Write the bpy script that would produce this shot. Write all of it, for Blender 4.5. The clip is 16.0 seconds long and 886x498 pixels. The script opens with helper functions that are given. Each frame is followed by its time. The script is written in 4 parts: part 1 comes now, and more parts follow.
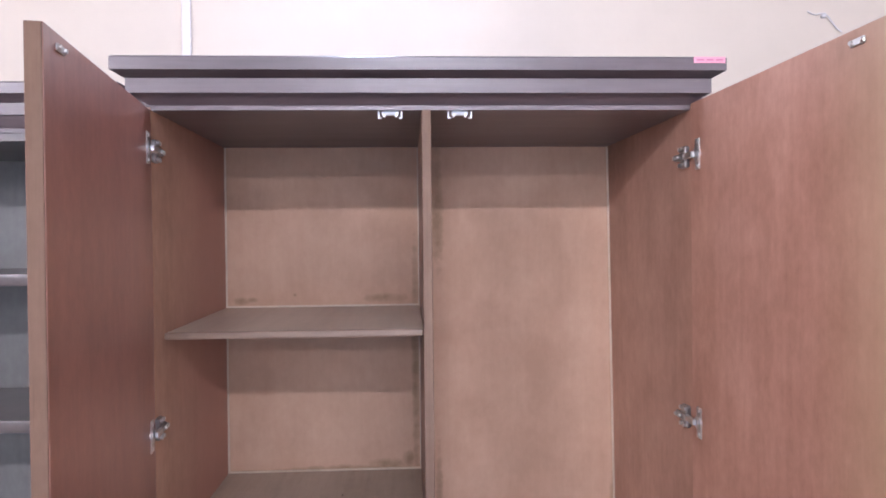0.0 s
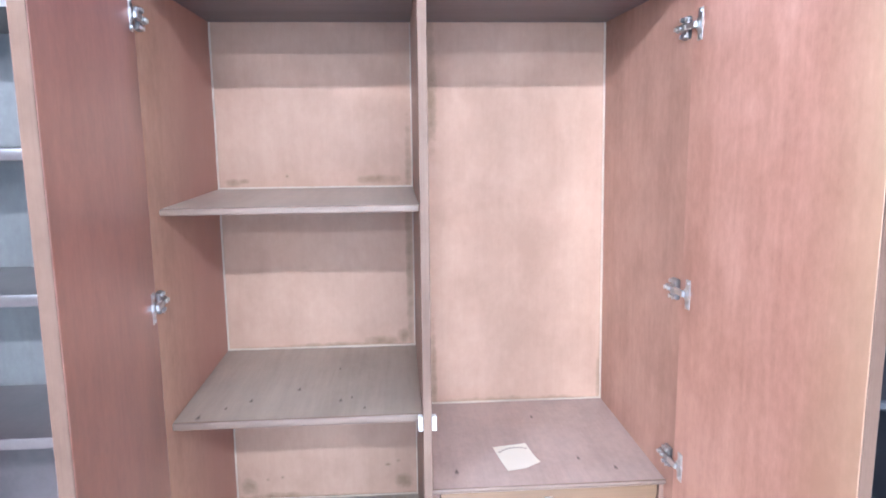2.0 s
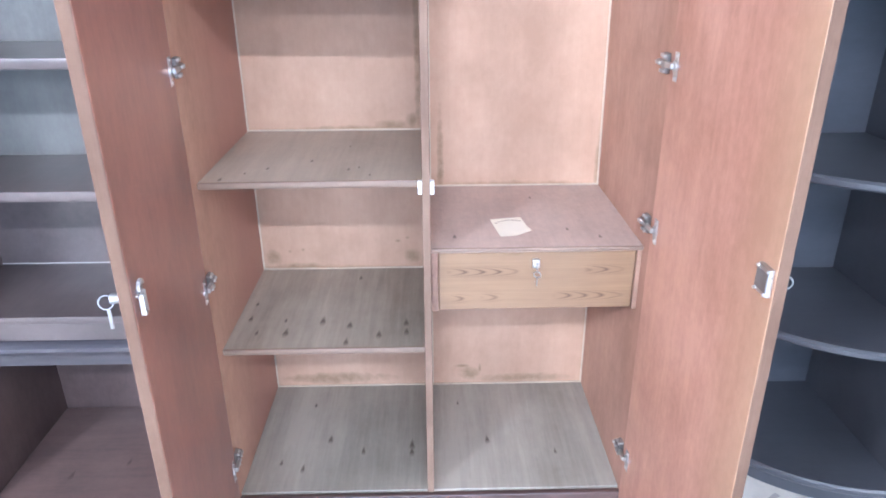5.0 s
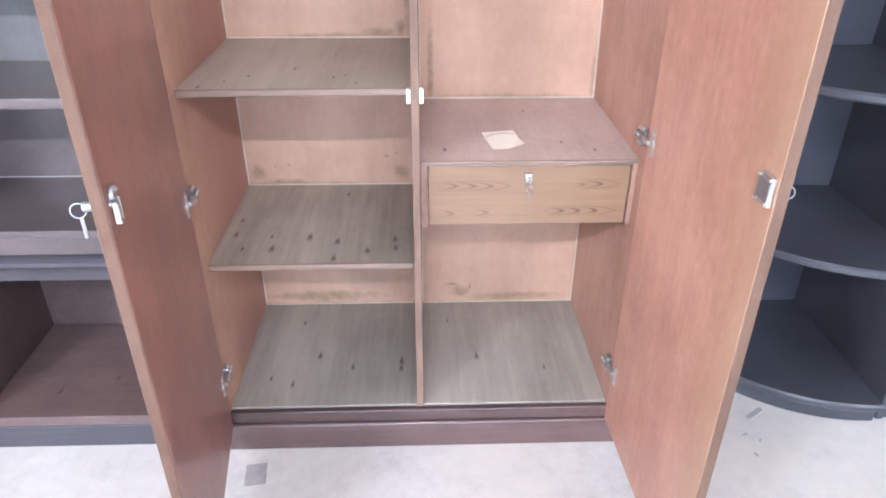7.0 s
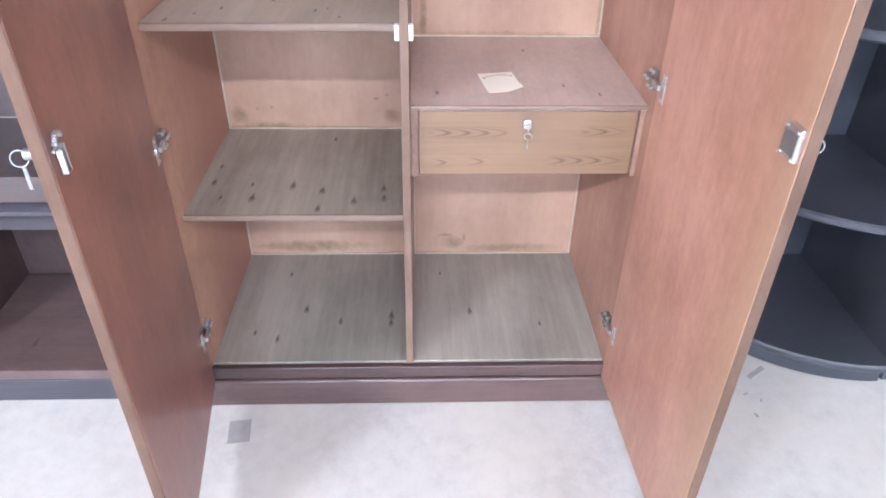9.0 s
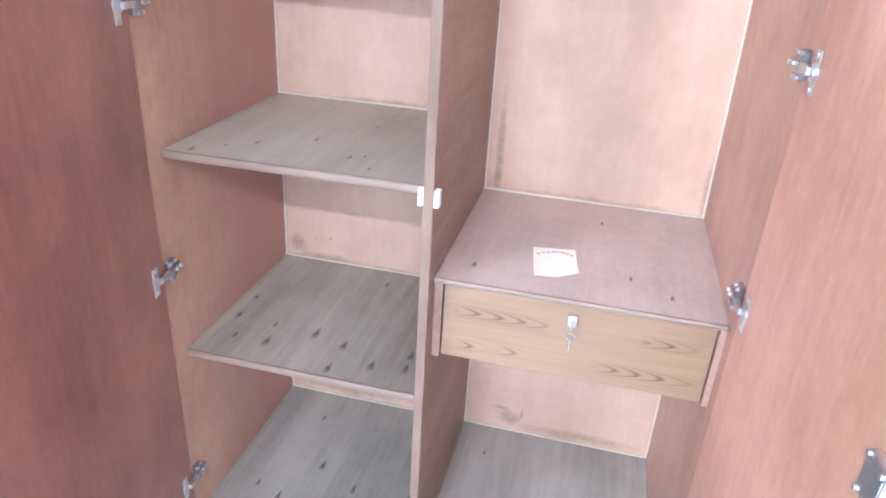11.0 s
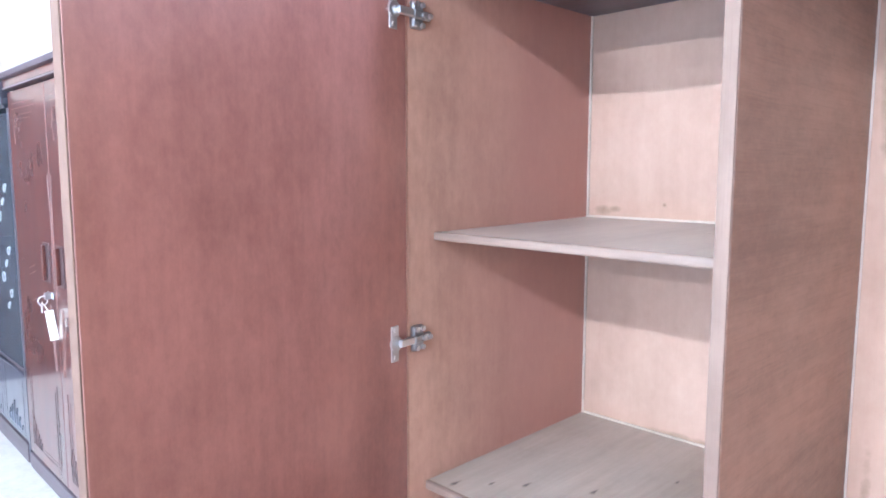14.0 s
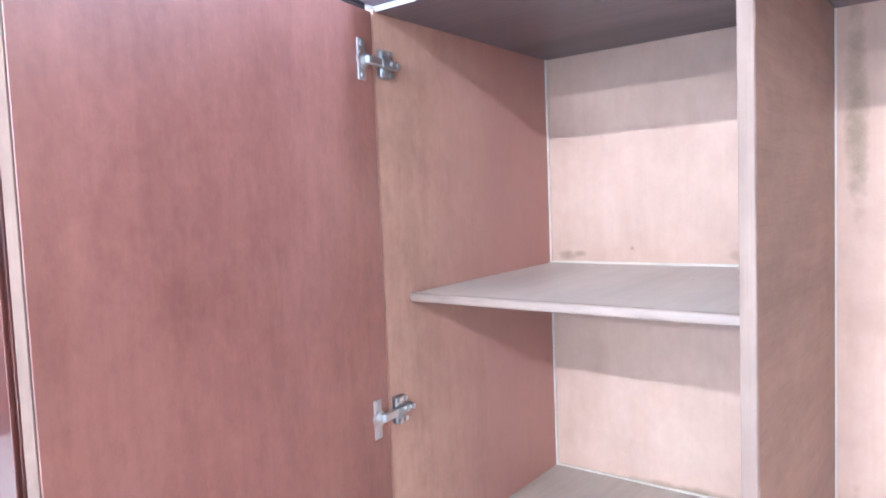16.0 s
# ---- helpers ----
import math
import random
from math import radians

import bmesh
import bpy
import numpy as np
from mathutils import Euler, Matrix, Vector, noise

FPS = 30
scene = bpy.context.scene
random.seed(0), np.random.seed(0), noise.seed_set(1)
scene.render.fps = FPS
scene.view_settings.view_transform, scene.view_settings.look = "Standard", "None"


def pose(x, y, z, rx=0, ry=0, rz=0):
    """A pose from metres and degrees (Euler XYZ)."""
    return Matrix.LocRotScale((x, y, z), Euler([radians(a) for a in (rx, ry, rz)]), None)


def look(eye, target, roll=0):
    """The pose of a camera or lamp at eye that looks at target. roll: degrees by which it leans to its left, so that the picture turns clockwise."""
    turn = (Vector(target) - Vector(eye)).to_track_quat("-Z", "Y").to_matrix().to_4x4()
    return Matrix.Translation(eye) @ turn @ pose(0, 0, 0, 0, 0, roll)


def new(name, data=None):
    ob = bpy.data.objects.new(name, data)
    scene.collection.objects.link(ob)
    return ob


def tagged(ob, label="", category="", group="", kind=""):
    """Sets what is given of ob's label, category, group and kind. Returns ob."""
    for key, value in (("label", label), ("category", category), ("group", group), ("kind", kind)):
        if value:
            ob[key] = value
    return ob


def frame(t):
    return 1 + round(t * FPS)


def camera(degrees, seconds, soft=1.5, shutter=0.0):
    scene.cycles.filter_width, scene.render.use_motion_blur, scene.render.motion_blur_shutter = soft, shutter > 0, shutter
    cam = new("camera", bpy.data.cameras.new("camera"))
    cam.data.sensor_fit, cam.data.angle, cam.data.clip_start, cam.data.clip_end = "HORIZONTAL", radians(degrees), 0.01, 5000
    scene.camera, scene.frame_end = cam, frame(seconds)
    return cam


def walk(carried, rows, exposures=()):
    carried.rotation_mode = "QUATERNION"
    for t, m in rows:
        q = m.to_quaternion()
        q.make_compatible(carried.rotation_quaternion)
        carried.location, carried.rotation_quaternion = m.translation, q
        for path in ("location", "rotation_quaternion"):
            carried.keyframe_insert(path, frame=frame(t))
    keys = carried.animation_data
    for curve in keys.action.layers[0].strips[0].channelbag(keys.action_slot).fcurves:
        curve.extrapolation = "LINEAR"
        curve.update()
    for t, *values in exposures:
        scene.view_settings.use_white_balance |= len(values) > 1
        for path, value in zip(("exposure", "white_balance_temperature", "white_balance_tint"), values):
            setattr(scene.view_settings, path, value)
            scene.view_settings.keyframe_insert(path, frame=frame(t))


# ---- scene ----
cam = camera(65.7, 16.0, soft=1.8)
PATH = [
    (0, (-0.022, -1.291, 1.584), (0.077, 0.706, 1.563), -0.6),
    (0.5, (-0.028, -1.293, 1.578), (0.093, 0.702, 1.501), -0.6),
    (1, (-0.036, -1.293, 1.565), (0.092, 0.697, 1.405), -0.6),
    (1.5, (-0.039, -1.29, 1.555), (0.079, 0.691, 1.303), -0.7),
    (2, (-0.039, -1.292, 1.543), (0.093, 0.678, 1.224), -0.6),
    (2.5, (-0.044, -1.306, 1.542), (0.102, 0.657, 1.191), -0.9),
    (3, (-0.019, -1.325, 1.528), (0.116, 0.623, 1.094), -0.6),
    (3.5, (0.018, -1.373, 1.521), (0.058, 0.565, 1.027), 0.4),
    (4, (0.032, -1.413, 1.501), (0.056, 0.499, 0.914), 0.1),
    (4.5, (0.026, -1.422, 1.487), (0.055, 0.465, 0.825), 0.3),
    (4.7, (0.023, -1.429, 1.471), (0.054, 0.437, 0.753), -0.3),
    (7, (0.026, -1.4, 1.411), (0.084, 0.339, 0.424), 0.2),
    (7.5, (0.021, -1.392, 1.396), (0.087, 0.309, 0.346), 0.7),
    (8, (0.033, -1.376, 1.375), (0.103, 0.285, 0.264), 0.9),
    (8.2, (0.036, -1.371, 1.37), (0.106, 0.272, 0.232), 0.9),
    (10.3, (0.134, -1.1, 1.392), (0.073, 0.66, 0.444), 1.9),
    (10.5, (0.187, -1.07, 1.393), (-0.011, 0.705, 0.493), 3.1),
    (11, (0.263, -1.002, 1.393), (-0.125, 0.756, 0.521), 3.5),
    (11.5, (0.242, -0.903, 1.426), (-0.427, 0.862, 0.766), 2.9),
    (12, (0.244, -0.811, 1.481), (-0.9, 0.767, 1.03), -0.8),
    (12.5, (0.295, -0.746, 1.486), (-1.028, 0.698, 1.081), 0.2),
    (13, (0.329, -0.731, 1.501), (-1.079, 0.658, 1.203), 0.0),
    (13.5, (0.327, -0.735, 1.508), (-1.106, 0.636, 1.249), -0.1),
    (14, (0.329, -0.738, 1.514), (-1.088, 0.656, 1.29), 0.1),
    (14.5, (0.327, -0.731, 1.51), (-1.049, 0.698, 1.259), -0.0),
    (15, (0.31, -0.737, 1.527), (-1.051, 0.712, 1.314), -0.9),
    (15.5, (0.265, -0.736, 1.538), (-1.026, 0.78, 1.355), -1.3),
    (16, (0.198, -0.754, 1.552), (-1.025, 0.822, 1.417), -2.3),
]
EXPOSURES = [(0.0, -1.03, 5780, 21), (0.5, -1.0, 5700, 21), (1.0, -0.42, 5150, 14), (1.5, 0.06, 5000, 10), (2.0, 0.12, 4980, 9), (3.5, 0.12, 5020, 9), (4.5, 0.15, 5050, 9), (7.0, 0.0, 5420, 13), (7.5, -0.08, 5580, 14), (8.0, -0.4, 5680, 16), (10.3, 0.34, 4900, 8), (11.0, 0.3, 4950, 8), (11.5, 0.2, 5020, 8), (12.0, 0.36, 4820, 7), (12.5, 0.5, 4880, 7), (14.0, 0.5, 4800, 7), (16.0, 0.62, 4700, 6)]
walk(cam, [(t, look(eye, target, roll)) for t, eye, target, roll in PATH], EXPOSURES)

# ---- world and lamps ----
world = bpy.data.worlds.new("world")
world.use_nodes = True
world.node_tree.nodes["Background"].inputs["Color"].default_value = (0.8, 0.88, 1.0, 1)
world.node_tree.nodes["Background"].inputs["Strength"].default_value = 1.5
scene.world = world
FILL_OPENING = (-3.2, 3.4, 2.55)  # added unseen opening in the south wall for cool fill: x from, x to, height
# added cool area lamp in that opening, lifts the dark wood
fill_light = bpy.data.lights.new("added_cool_fill", "AREA")
fill_light.shape, fill_light.size, fill_light.size_y = "RECTANGLE", FILL_OPENING[1] - FILL_OPENING[0] - 0.1, FILL_OPENING[2] - 0.1
fill_light.energy, fill_light.color = 430, (0.62, 0.8, 1.0)
cool_fill = new("added_cool_fill", fill_light)
cool_fill.matrix_world = look(((FILL_OPENING[0] + FILL_OPENING[1]) / 2, -9.56, FILL_OPENING[2] / 2), ((FILL_OPENING[0] + FILL_OPENING[1]) / 2, 0, FILL_OPENING[2] / 2))

# ceiling tube lights: x, y and brightness; the tubes themselves light the shop
CEILING, LAMP_Z = 2.95, 2.84
BULB = (-2.45, -3.26, 2700)  # round ceiling lamp
FILL_BULB = (-0.12, 0.0, 2.24, 275)  # added unseen bulb that brightens the left door: x, y, z and brightness
# the tubes at x 2.6, 2.2 and -4.6 are added only as fill
TUBES = [(0.1, -3.19, 900), (-2.5, -3.19, 950), (2.6, -3.19, 420), (-0.6, -6.8, 1250), (2.2, -6.8, 620), (-4.6, -5.4, 650)]


# ---- materials ----
class Nodes:
    """A small helper to write node trees."""

    def __init__(self, name):
        self.mat = bpy.data.materials.new(name)
        self.mat.use_nodes = True
        self.tree = self.mat.node_tree
        self.bsdf = self.tree.nodes["Principled BSDF"]

    def add(self, kind, **inputs):
        node = self.tree.nodes.new(kind)
        for key, value in inputs.items():
            self.put(node.inputs[key.replace("_", " ")], value)
        return node

    def put(self, socket, value):
        if isinstance(value, bpy.types.NodeSocket):
            self.tree.links.new(value, socket)
        else:
            socket.default_value = value

    def math(self, op, a, b=0.0, c=0.0, clamp=False):
        node = self.tree.nodes.new("ShaderNodeMath")
        node.operation, node.use_clamp = op, clamp
        for n, v in enumerate((a, b, c)):
            self.put(node.inputs[n], v)
        return node.outputs[0]

    def ramp(self, value, *stops):
        node = self.tree.nodes.new("ShaderNodeValToRGB")
        while len(node.color_ramp.elements) < len(stops):
            node.color_ramp.elements.new(0.5)
        for e, (at, c) in zip(node.color_ramp.elements, stops):
            e.position, e.color = at, (*c, 1) if len(c) == 3 else c
        self.put(node.inputs[0], value)
        return node.outputs[0]

    def mix(self, fac, a, b, blend="MIX"):
        node = self.tree.nodes.new("ShaderNodeMix")
        node.data_type, node.blend_type = "RGBA", blend
        self.put(node.inputs[0], fac)
        for n, v in ((6, a), (7, b)):
            self.put(node.inputs[n], (*v, 1) if isinstance(v, tuple) and len(v) == 3 else v)
        return node.outputs[2]

    def coords(self, scale=(1, 1, 1), shift=True):
        tc = self.tree.nodes.new("ShaderNodeTexCoord")
        vec = tc.outputs["Object"]
        if shift:
            info = self.tree.nodes.new("ShaderNodeObjectInfo")
            node = self.tree.nodes.new("ShaderNodeVectorMath")
            node.operation = "MULTIPLY_ADD"
            self.put(node.inputs[0], info.outputs["Random"])
            node.inputs[1].default_value = (7.3, 5.1, 9.7)
            self.put(node.inputs[2], vec)
            vec = node.outputs[0]
        m = self.tree.nodes.new("ShaderNodeMapping")
        m.inputs["Scale"].default_value = scale
        self.put(m.inputs["Vector"], vec)
        return m.outputs[0]

    def noise(self, vec, scale, detail=4.0, rough=0.55):
        return self.add("ShaderNodeTexNoise", Vector=vec, Scale=scale, Detail=detail, Roughness=rough).outputs["Fac"]

    def bump(self, height, strength, distance=0.002):
        self.put(self.bsdf.inputs["Normal"], self.add("ShaderNodeBump", Height=height, Strength=strength, Distance=distance).outputs[0])

    def done(self, color, rough, metal=0.0, coat=0.0, shine=0.18):
        self.put(self.bsdf.inputs["Base Color"], (*color, 1) if isinstance(color, tuple) and len(color) == 3 else color)
        self.put(self.bsdf.inputs["Roughness"], rough)
        self.put(self.bsdf.inputs["Metallic"], metal)
        self.put(self.bsdf.inputs["Coat Weight"], coat)
        self.put(self.bsdf.inputs["Coat Roughness"], shine)
        return self.mat


def wood(name, light, dark, grain="z", rough=0.5, coat=0.0, figure=0.5, dust=0.0, dust_color=(0.46, 0.42, 0.355), knots=(), knot_color=(0.05, 0.03, 0.02), stains=(), streak=1.0, mottle=0.0, band=None, shine=0.18, relief=0.12, band_axis=0):
    """Veneer or board: long grain along one axis, broad bands, blotches, and, where given, knots and stains at places of its own.
    knots: (x, y, size) across the board's own plane (grain along y). stains: (x, y, rx, ry) in the plane of a back panel (x, z)."""
    n = Nodes(name)
    along = {"x": (1, 14, 14), "y": (14, 1, 14), "z": (14, 14, 1)}[grain]
    vec = n.coords(along)
    broad = n.noise(vec, 0.55, 3.0)
    fine = n.noise(vec, 5.0, 3.0, 0.65)
    pores = n.noise(n.coords(tuple(9.0 if a == 1 else 420.0 for a in along)), 1.0, 3.0, 0.6)
    blotch = n.noise(n.coords((1, 1, 1)), 3.2, 5.0, 0.6)
    tone = n.math("ADD", n.math("MULTIPLY", broad, 0.62 * streak), n.math("MULTIPLY", fine, 0.3 * streak))
    tone = n.math("ADD", tone, n.math("MULTIPLY", blotch, 0.35 + 0.5 * (1 - streak)))
    tone = n.math("ADD", tone, 0.21 * (1 - streak))
    if mottle:
        cloud = n.noise(n.coords(tuple(0.6 if a == 1 else 1.0 for a in along)), 62.0, 6.0, 0.75)
        tone = n.math("MULTIPLY_ADD", n.math("SUBTRACT", cloud, 0.5), mottle, tone)
        patch = n.noise(n.coords(tuple(0.5 if a == 1 else 1.0 for a in along)), 13.0, 5.0, 0.65)
        tone = n.math("MULTIPLY_ADD", n.math("SUBTRACT", patch, 0.5), mottle * 0.9, tone)
    mid = tuple((a + b) / 2 for a, b in zip(light, dark))
    color = n.ramp(tone, (0.49, dark), (0.635, mid), (0.78, light))
    color = n.mix(n.math("MULTIPLY", n.ramp(pores, (0.5, (0.0,) * 3), (0.75, (1.0,) * 3)), 0.5 * figure), color, tuple(c * 0.5 for c in dark))
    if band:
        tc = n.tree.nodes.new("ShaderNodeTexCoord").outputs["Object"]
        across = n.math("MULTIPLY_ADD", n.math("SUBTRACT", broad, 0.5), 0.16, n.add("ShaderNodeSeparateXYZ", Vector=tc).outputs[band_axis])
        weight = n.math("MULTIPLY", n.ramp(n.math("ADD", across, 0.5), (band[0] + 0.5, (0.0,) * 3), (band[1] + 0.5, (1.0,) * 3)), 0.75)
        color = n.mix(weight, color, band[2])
    if dust:
        cover = n.math("MULTIPLY", n.ramp(n.noise(n.coords((1, 1, 1)), 5.5, 6.0, 0.65), (0.3, (0.35,) * 3), (0.75, (1,) * 3)), dust)
        color = n.mix(cover, color, dust_color)
    if knots or stains:
        tc = n.tree.nodes.new("ShaderNodeTexCoord").outputs["Object"]
        xyz = n.add("ShaderNodeSeparateXYZ", Vector=tc)
        wob = n.math("MULTIPLY_ADD", n.noise(n.coords((1, 1, 1), False), 60.0, 3.0), 0.9, 0.55)
        total = None
        for x, y, size in knots:
            dx = n.math("ABSOLUTE", n.math("SUBTRACT", xyz.outputs[0], x))
            dy = n.math("SUBTRACT", xyz.outputs[1], y)
            arm = n.math("ABSOLUTE", n.math("MULTIPLY_ADD", dx, 1.5, dy))
            far = n.math("ADD", n.math("MULTIPLY", arm, 1 / (0.7 * size)), n.math("POWER", n.math("MULTIPLY", dx, 1 / (0.25 * size)), 2.0))
            mark = n.math("SUBTRACT", 1.15, n.math("MULTIPLY", far, wob), clamp=True)
            total = mark if total is None else n.math("MAXIMUM", total, mark)
        if total is not None:
            color = n.mix(n.math("MULTIPLY", total, 0.85), color, knot_color)
        total = None
        ragged = n.noise(n.coords((1, 1, 1), False), 26.0, 6.0, 0.7)
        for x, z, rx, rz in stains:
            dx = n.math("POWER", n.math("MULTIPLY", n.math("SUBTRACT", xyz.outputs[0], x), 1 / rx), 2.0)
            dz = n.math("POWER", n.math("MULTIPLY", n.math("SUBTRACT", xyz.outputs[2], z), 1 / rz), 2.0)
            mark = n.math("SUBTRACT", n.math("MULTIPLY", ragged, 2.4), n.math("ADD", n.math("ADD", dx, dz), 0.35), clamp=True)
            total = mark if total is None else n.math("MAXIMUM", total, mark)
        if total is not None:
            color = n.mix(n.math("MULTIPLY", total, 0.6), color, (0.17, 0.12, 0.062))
    n.bump(n.math("ADD", fine, n.math("MULTIPLY", pores, 0.7)), relief, 0.001)
    return n.done(color, n.math("MULTIPLY_ADD", blotch, 0.18, rough - 0.09), 0.0, coat, shine)


def plain(name, color, rough=0.5, metal=0.0, vary=0.12, scale=30.0, bump=0.05, coat=0.0):
    n = Nodes(name)
    grain = n.noise(n.coords(), scale, 5.0, 0.6)
    cloud = n.noise(n.coords(), scale / 9, 3.0)
    both = n.math("MULTIPLY_ADD", grain, 0.5, n.math("MULTIPLY", cloud, 0.5))
    c = n.ramp(both, (0.3, tuple(v * (1 - vary) for v in color)), (0.7, tuple(min(1.0, v * (1 + vary)) for v in color)))
    if bump:
        n.bump(grain, bump, 0.002)
    return n.done(c, n.math("MULTIPLY_ADD", cloud, 0.12, rough - 0.06), metal, coat)


def concrete():
    n = Nodes("concrete")
    big = n.noise(n.coords((1, 1, 1), False), 1.6, 6.0, 0.62)
    fine = n.noise(n.coords((1, 1, 1), False), 24.0, 8.0, 0.7)
    grit = n.noise(n.coords((1, 1, 1), False), 190.0, 3.0, 0.7)
    c = n.ramp(n.math("MULTIPLY_ADD", fine, 0.45, n.math("MULTIPLY", big, 0.6)), (0.36, (0.43, 0.395, 0.36)), (0.52, (0.56, 0.52, 0.475)), (0.68, (0.64, 0.6, 0.55)))
    c = n.mix(n.math("MULTIPLY", n.math("GREATER_THAN", grit, 0.66), 0.25), c, (0.3, 0.28, 0.26))
    warm = n.noise(n.coords((1, 1, 1), False), 3.4, 5.0, 0.6)
    c = n.mix(n.math("MULTIPLY", n.ramp(warm, (0.45, (0.0,) * 3), (0.66, (1.0,) * 3)), 0.6), c, (0.64, 0.575, 0.5))
    stain = n.noise(n.coords((1, 1, 1), False), 7.0, 7.0, 0.7)
    c = n.mix(n.math("MULTIPLY", n.ramp(stain, (0.58, (0.0,) * 3), (0.72, (1.0,) * 3)), 0.4), c, (0.42, 0.4, 0.38))
    n.bump(fine, 0.15, 0.003)
    return n.done(c, n.math("MULTIPLY_ADD", big, 0.25, 0.38))


S2_KNOTS = [(-0.205, -0.207, 0.02), (-0.115, -0.128, 0.018), (-0.16, -0.165, 0.014), (-0.02, -0.07, 0.018), (0.077, -0.144, 0.018), (0.1, -0.13, 0.012), (0.13, -0.19, 0.014), (0.06, 0.06, 0.012)]
S3_KNOTS = [(-0.216, 0.005, 0.02), (-0.215, -0.076, 0.026), (-0.183, -0.151, 0.022), (-0.109, -0.152, 0.034), (-0.021, -0.094, 0.036), (0.052, -0.119, 0.032), (0.131, -0.17, 0.034), (0.199, -0.112, 0.03), (0.201, -0.157, 0.028), (0.051, -0.205, 0.03), (0.056, 0.164, 0.022), (-0.12, -0.09, 0.018)]
FLOOR_KNOTS = [(-0.362, 0.138, 0.02), (-0.294, -0.03, 0.032), (-0.193, -0.083, 0.026), (-0.053, -0.06, 0.034), (-0.053, -0.09, 0.03), (-0.356, -0.155, 0.026), (-0.42, -0.13, 0.02), (0.168, -0.042, 0.03), (0.088, 0.137, 0.016), (0.36, -0.1, 0.02)]
DRAWER_SHELF_KNOTS = [(-0.19, -0.16, 0.02), (0.03, 0.12, 0.016), (0.09, -0.12, 0.016), (0.16, -0.17, 0.02)]
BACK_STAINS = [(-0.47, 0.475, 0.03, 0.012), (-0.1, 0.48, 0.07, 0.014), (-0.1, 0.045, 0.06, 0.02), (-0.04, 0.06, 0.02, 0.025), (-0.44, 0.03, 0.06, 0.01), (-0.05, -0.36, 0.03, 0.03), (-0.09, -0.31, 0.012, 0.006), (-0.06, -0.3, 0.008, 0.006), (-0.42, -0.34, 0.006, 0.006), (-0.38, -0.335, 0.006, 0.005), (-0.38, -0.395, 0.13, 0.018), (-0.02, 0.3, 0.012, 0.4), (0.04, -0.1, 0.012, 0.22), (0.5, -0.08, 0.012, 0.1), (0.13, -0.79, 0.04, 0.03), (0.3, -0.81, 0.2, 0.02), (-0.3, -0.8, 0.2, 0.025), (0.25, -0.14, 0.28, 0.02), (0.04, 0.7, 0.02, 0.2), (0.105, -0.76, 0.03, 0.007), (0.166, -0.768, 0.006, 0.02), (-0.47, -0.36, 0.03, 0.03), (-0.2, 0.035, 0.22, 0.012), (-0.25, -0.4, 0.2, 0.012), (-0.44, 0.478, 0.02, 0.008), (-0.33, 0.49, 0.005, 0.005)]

# one door veneer, shaded copy left, lit copy right, light in the colour
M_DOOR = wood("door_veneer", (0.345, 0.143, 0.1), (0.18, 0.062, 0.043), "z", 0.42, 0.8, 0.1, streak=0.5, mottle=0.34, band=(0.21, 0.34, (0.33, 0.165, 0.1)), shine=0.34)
M_DOOR_RIGHT = wood("door_veneer_lit", (0.54, 0.29, 0.208), (0.34, 0.157, 0.104), "z", 0.42, 0.2, 0.1, streak=0.6, mottle=0.32, band=(0.1, 0.32, (0.46, 0.315, 0.185)), shine=0.3)
# tan front veneer; inward shade is put into the redder back band
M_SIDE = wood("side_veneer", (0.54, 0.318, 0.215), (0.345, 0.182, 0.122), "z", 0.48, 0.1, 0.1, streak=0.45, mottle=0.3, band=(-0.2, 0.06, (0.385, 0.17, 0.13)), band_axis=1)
# copy of the side veneer with the right side's lamp light in its tone
M_SIDE_RIGHT = wood("side_veneer_lit", (0.5, 0.288, 0.208), (0.32, 0.163, 0.113), "z", 0.48, 0.1, 0.1, streak=0.45, mottle=0.3)
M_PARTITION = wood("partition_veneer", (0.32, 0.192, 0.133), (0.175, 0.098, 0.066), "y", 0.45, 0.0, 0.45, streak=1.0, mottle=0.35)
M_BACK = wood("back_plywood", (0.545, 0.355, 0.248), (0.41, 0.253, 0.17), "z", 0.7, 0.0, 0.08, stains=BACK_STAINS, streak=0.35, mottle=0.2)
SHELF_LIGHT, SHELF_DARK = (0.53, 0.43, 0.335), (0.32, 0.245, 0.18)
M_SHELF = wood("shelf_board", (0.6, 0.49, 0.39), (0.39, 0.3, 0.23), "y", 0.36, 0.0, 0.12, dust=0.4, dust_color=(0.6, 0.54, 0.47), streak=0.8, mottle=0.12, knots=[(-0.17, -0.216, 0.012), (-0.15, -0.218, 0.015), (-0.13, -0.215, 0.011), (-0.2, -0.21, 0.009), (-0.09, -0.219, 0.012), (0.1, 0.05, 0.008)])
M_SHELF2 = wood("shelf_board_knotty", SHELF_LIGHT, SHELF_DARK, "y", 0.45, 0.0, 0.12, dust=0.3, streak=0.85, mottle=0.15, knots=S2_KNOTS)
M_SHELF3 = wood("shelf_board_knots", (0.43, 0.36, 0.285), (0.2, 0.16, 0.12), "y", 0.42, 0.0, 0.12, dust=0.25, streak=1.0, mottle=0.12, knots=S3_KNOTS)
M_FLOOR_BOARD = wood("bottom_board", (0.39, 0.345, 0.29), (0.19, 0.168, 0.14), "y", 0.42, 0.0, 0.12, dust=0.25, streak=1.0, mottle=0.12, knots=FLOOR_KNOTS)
M_DRAWER_SHELF = wood("drawer_shelf_board", (0.54, 0.39, 0.315), (0.36, 0.255, 0.2), "y", 0.42, 0.0, 0.3, dust=0.35, dust_color=(0.5, 0.45, 0.43), streak=0.6, mottle=0.4, knots=DRAWER_SHELF_KNOTS)
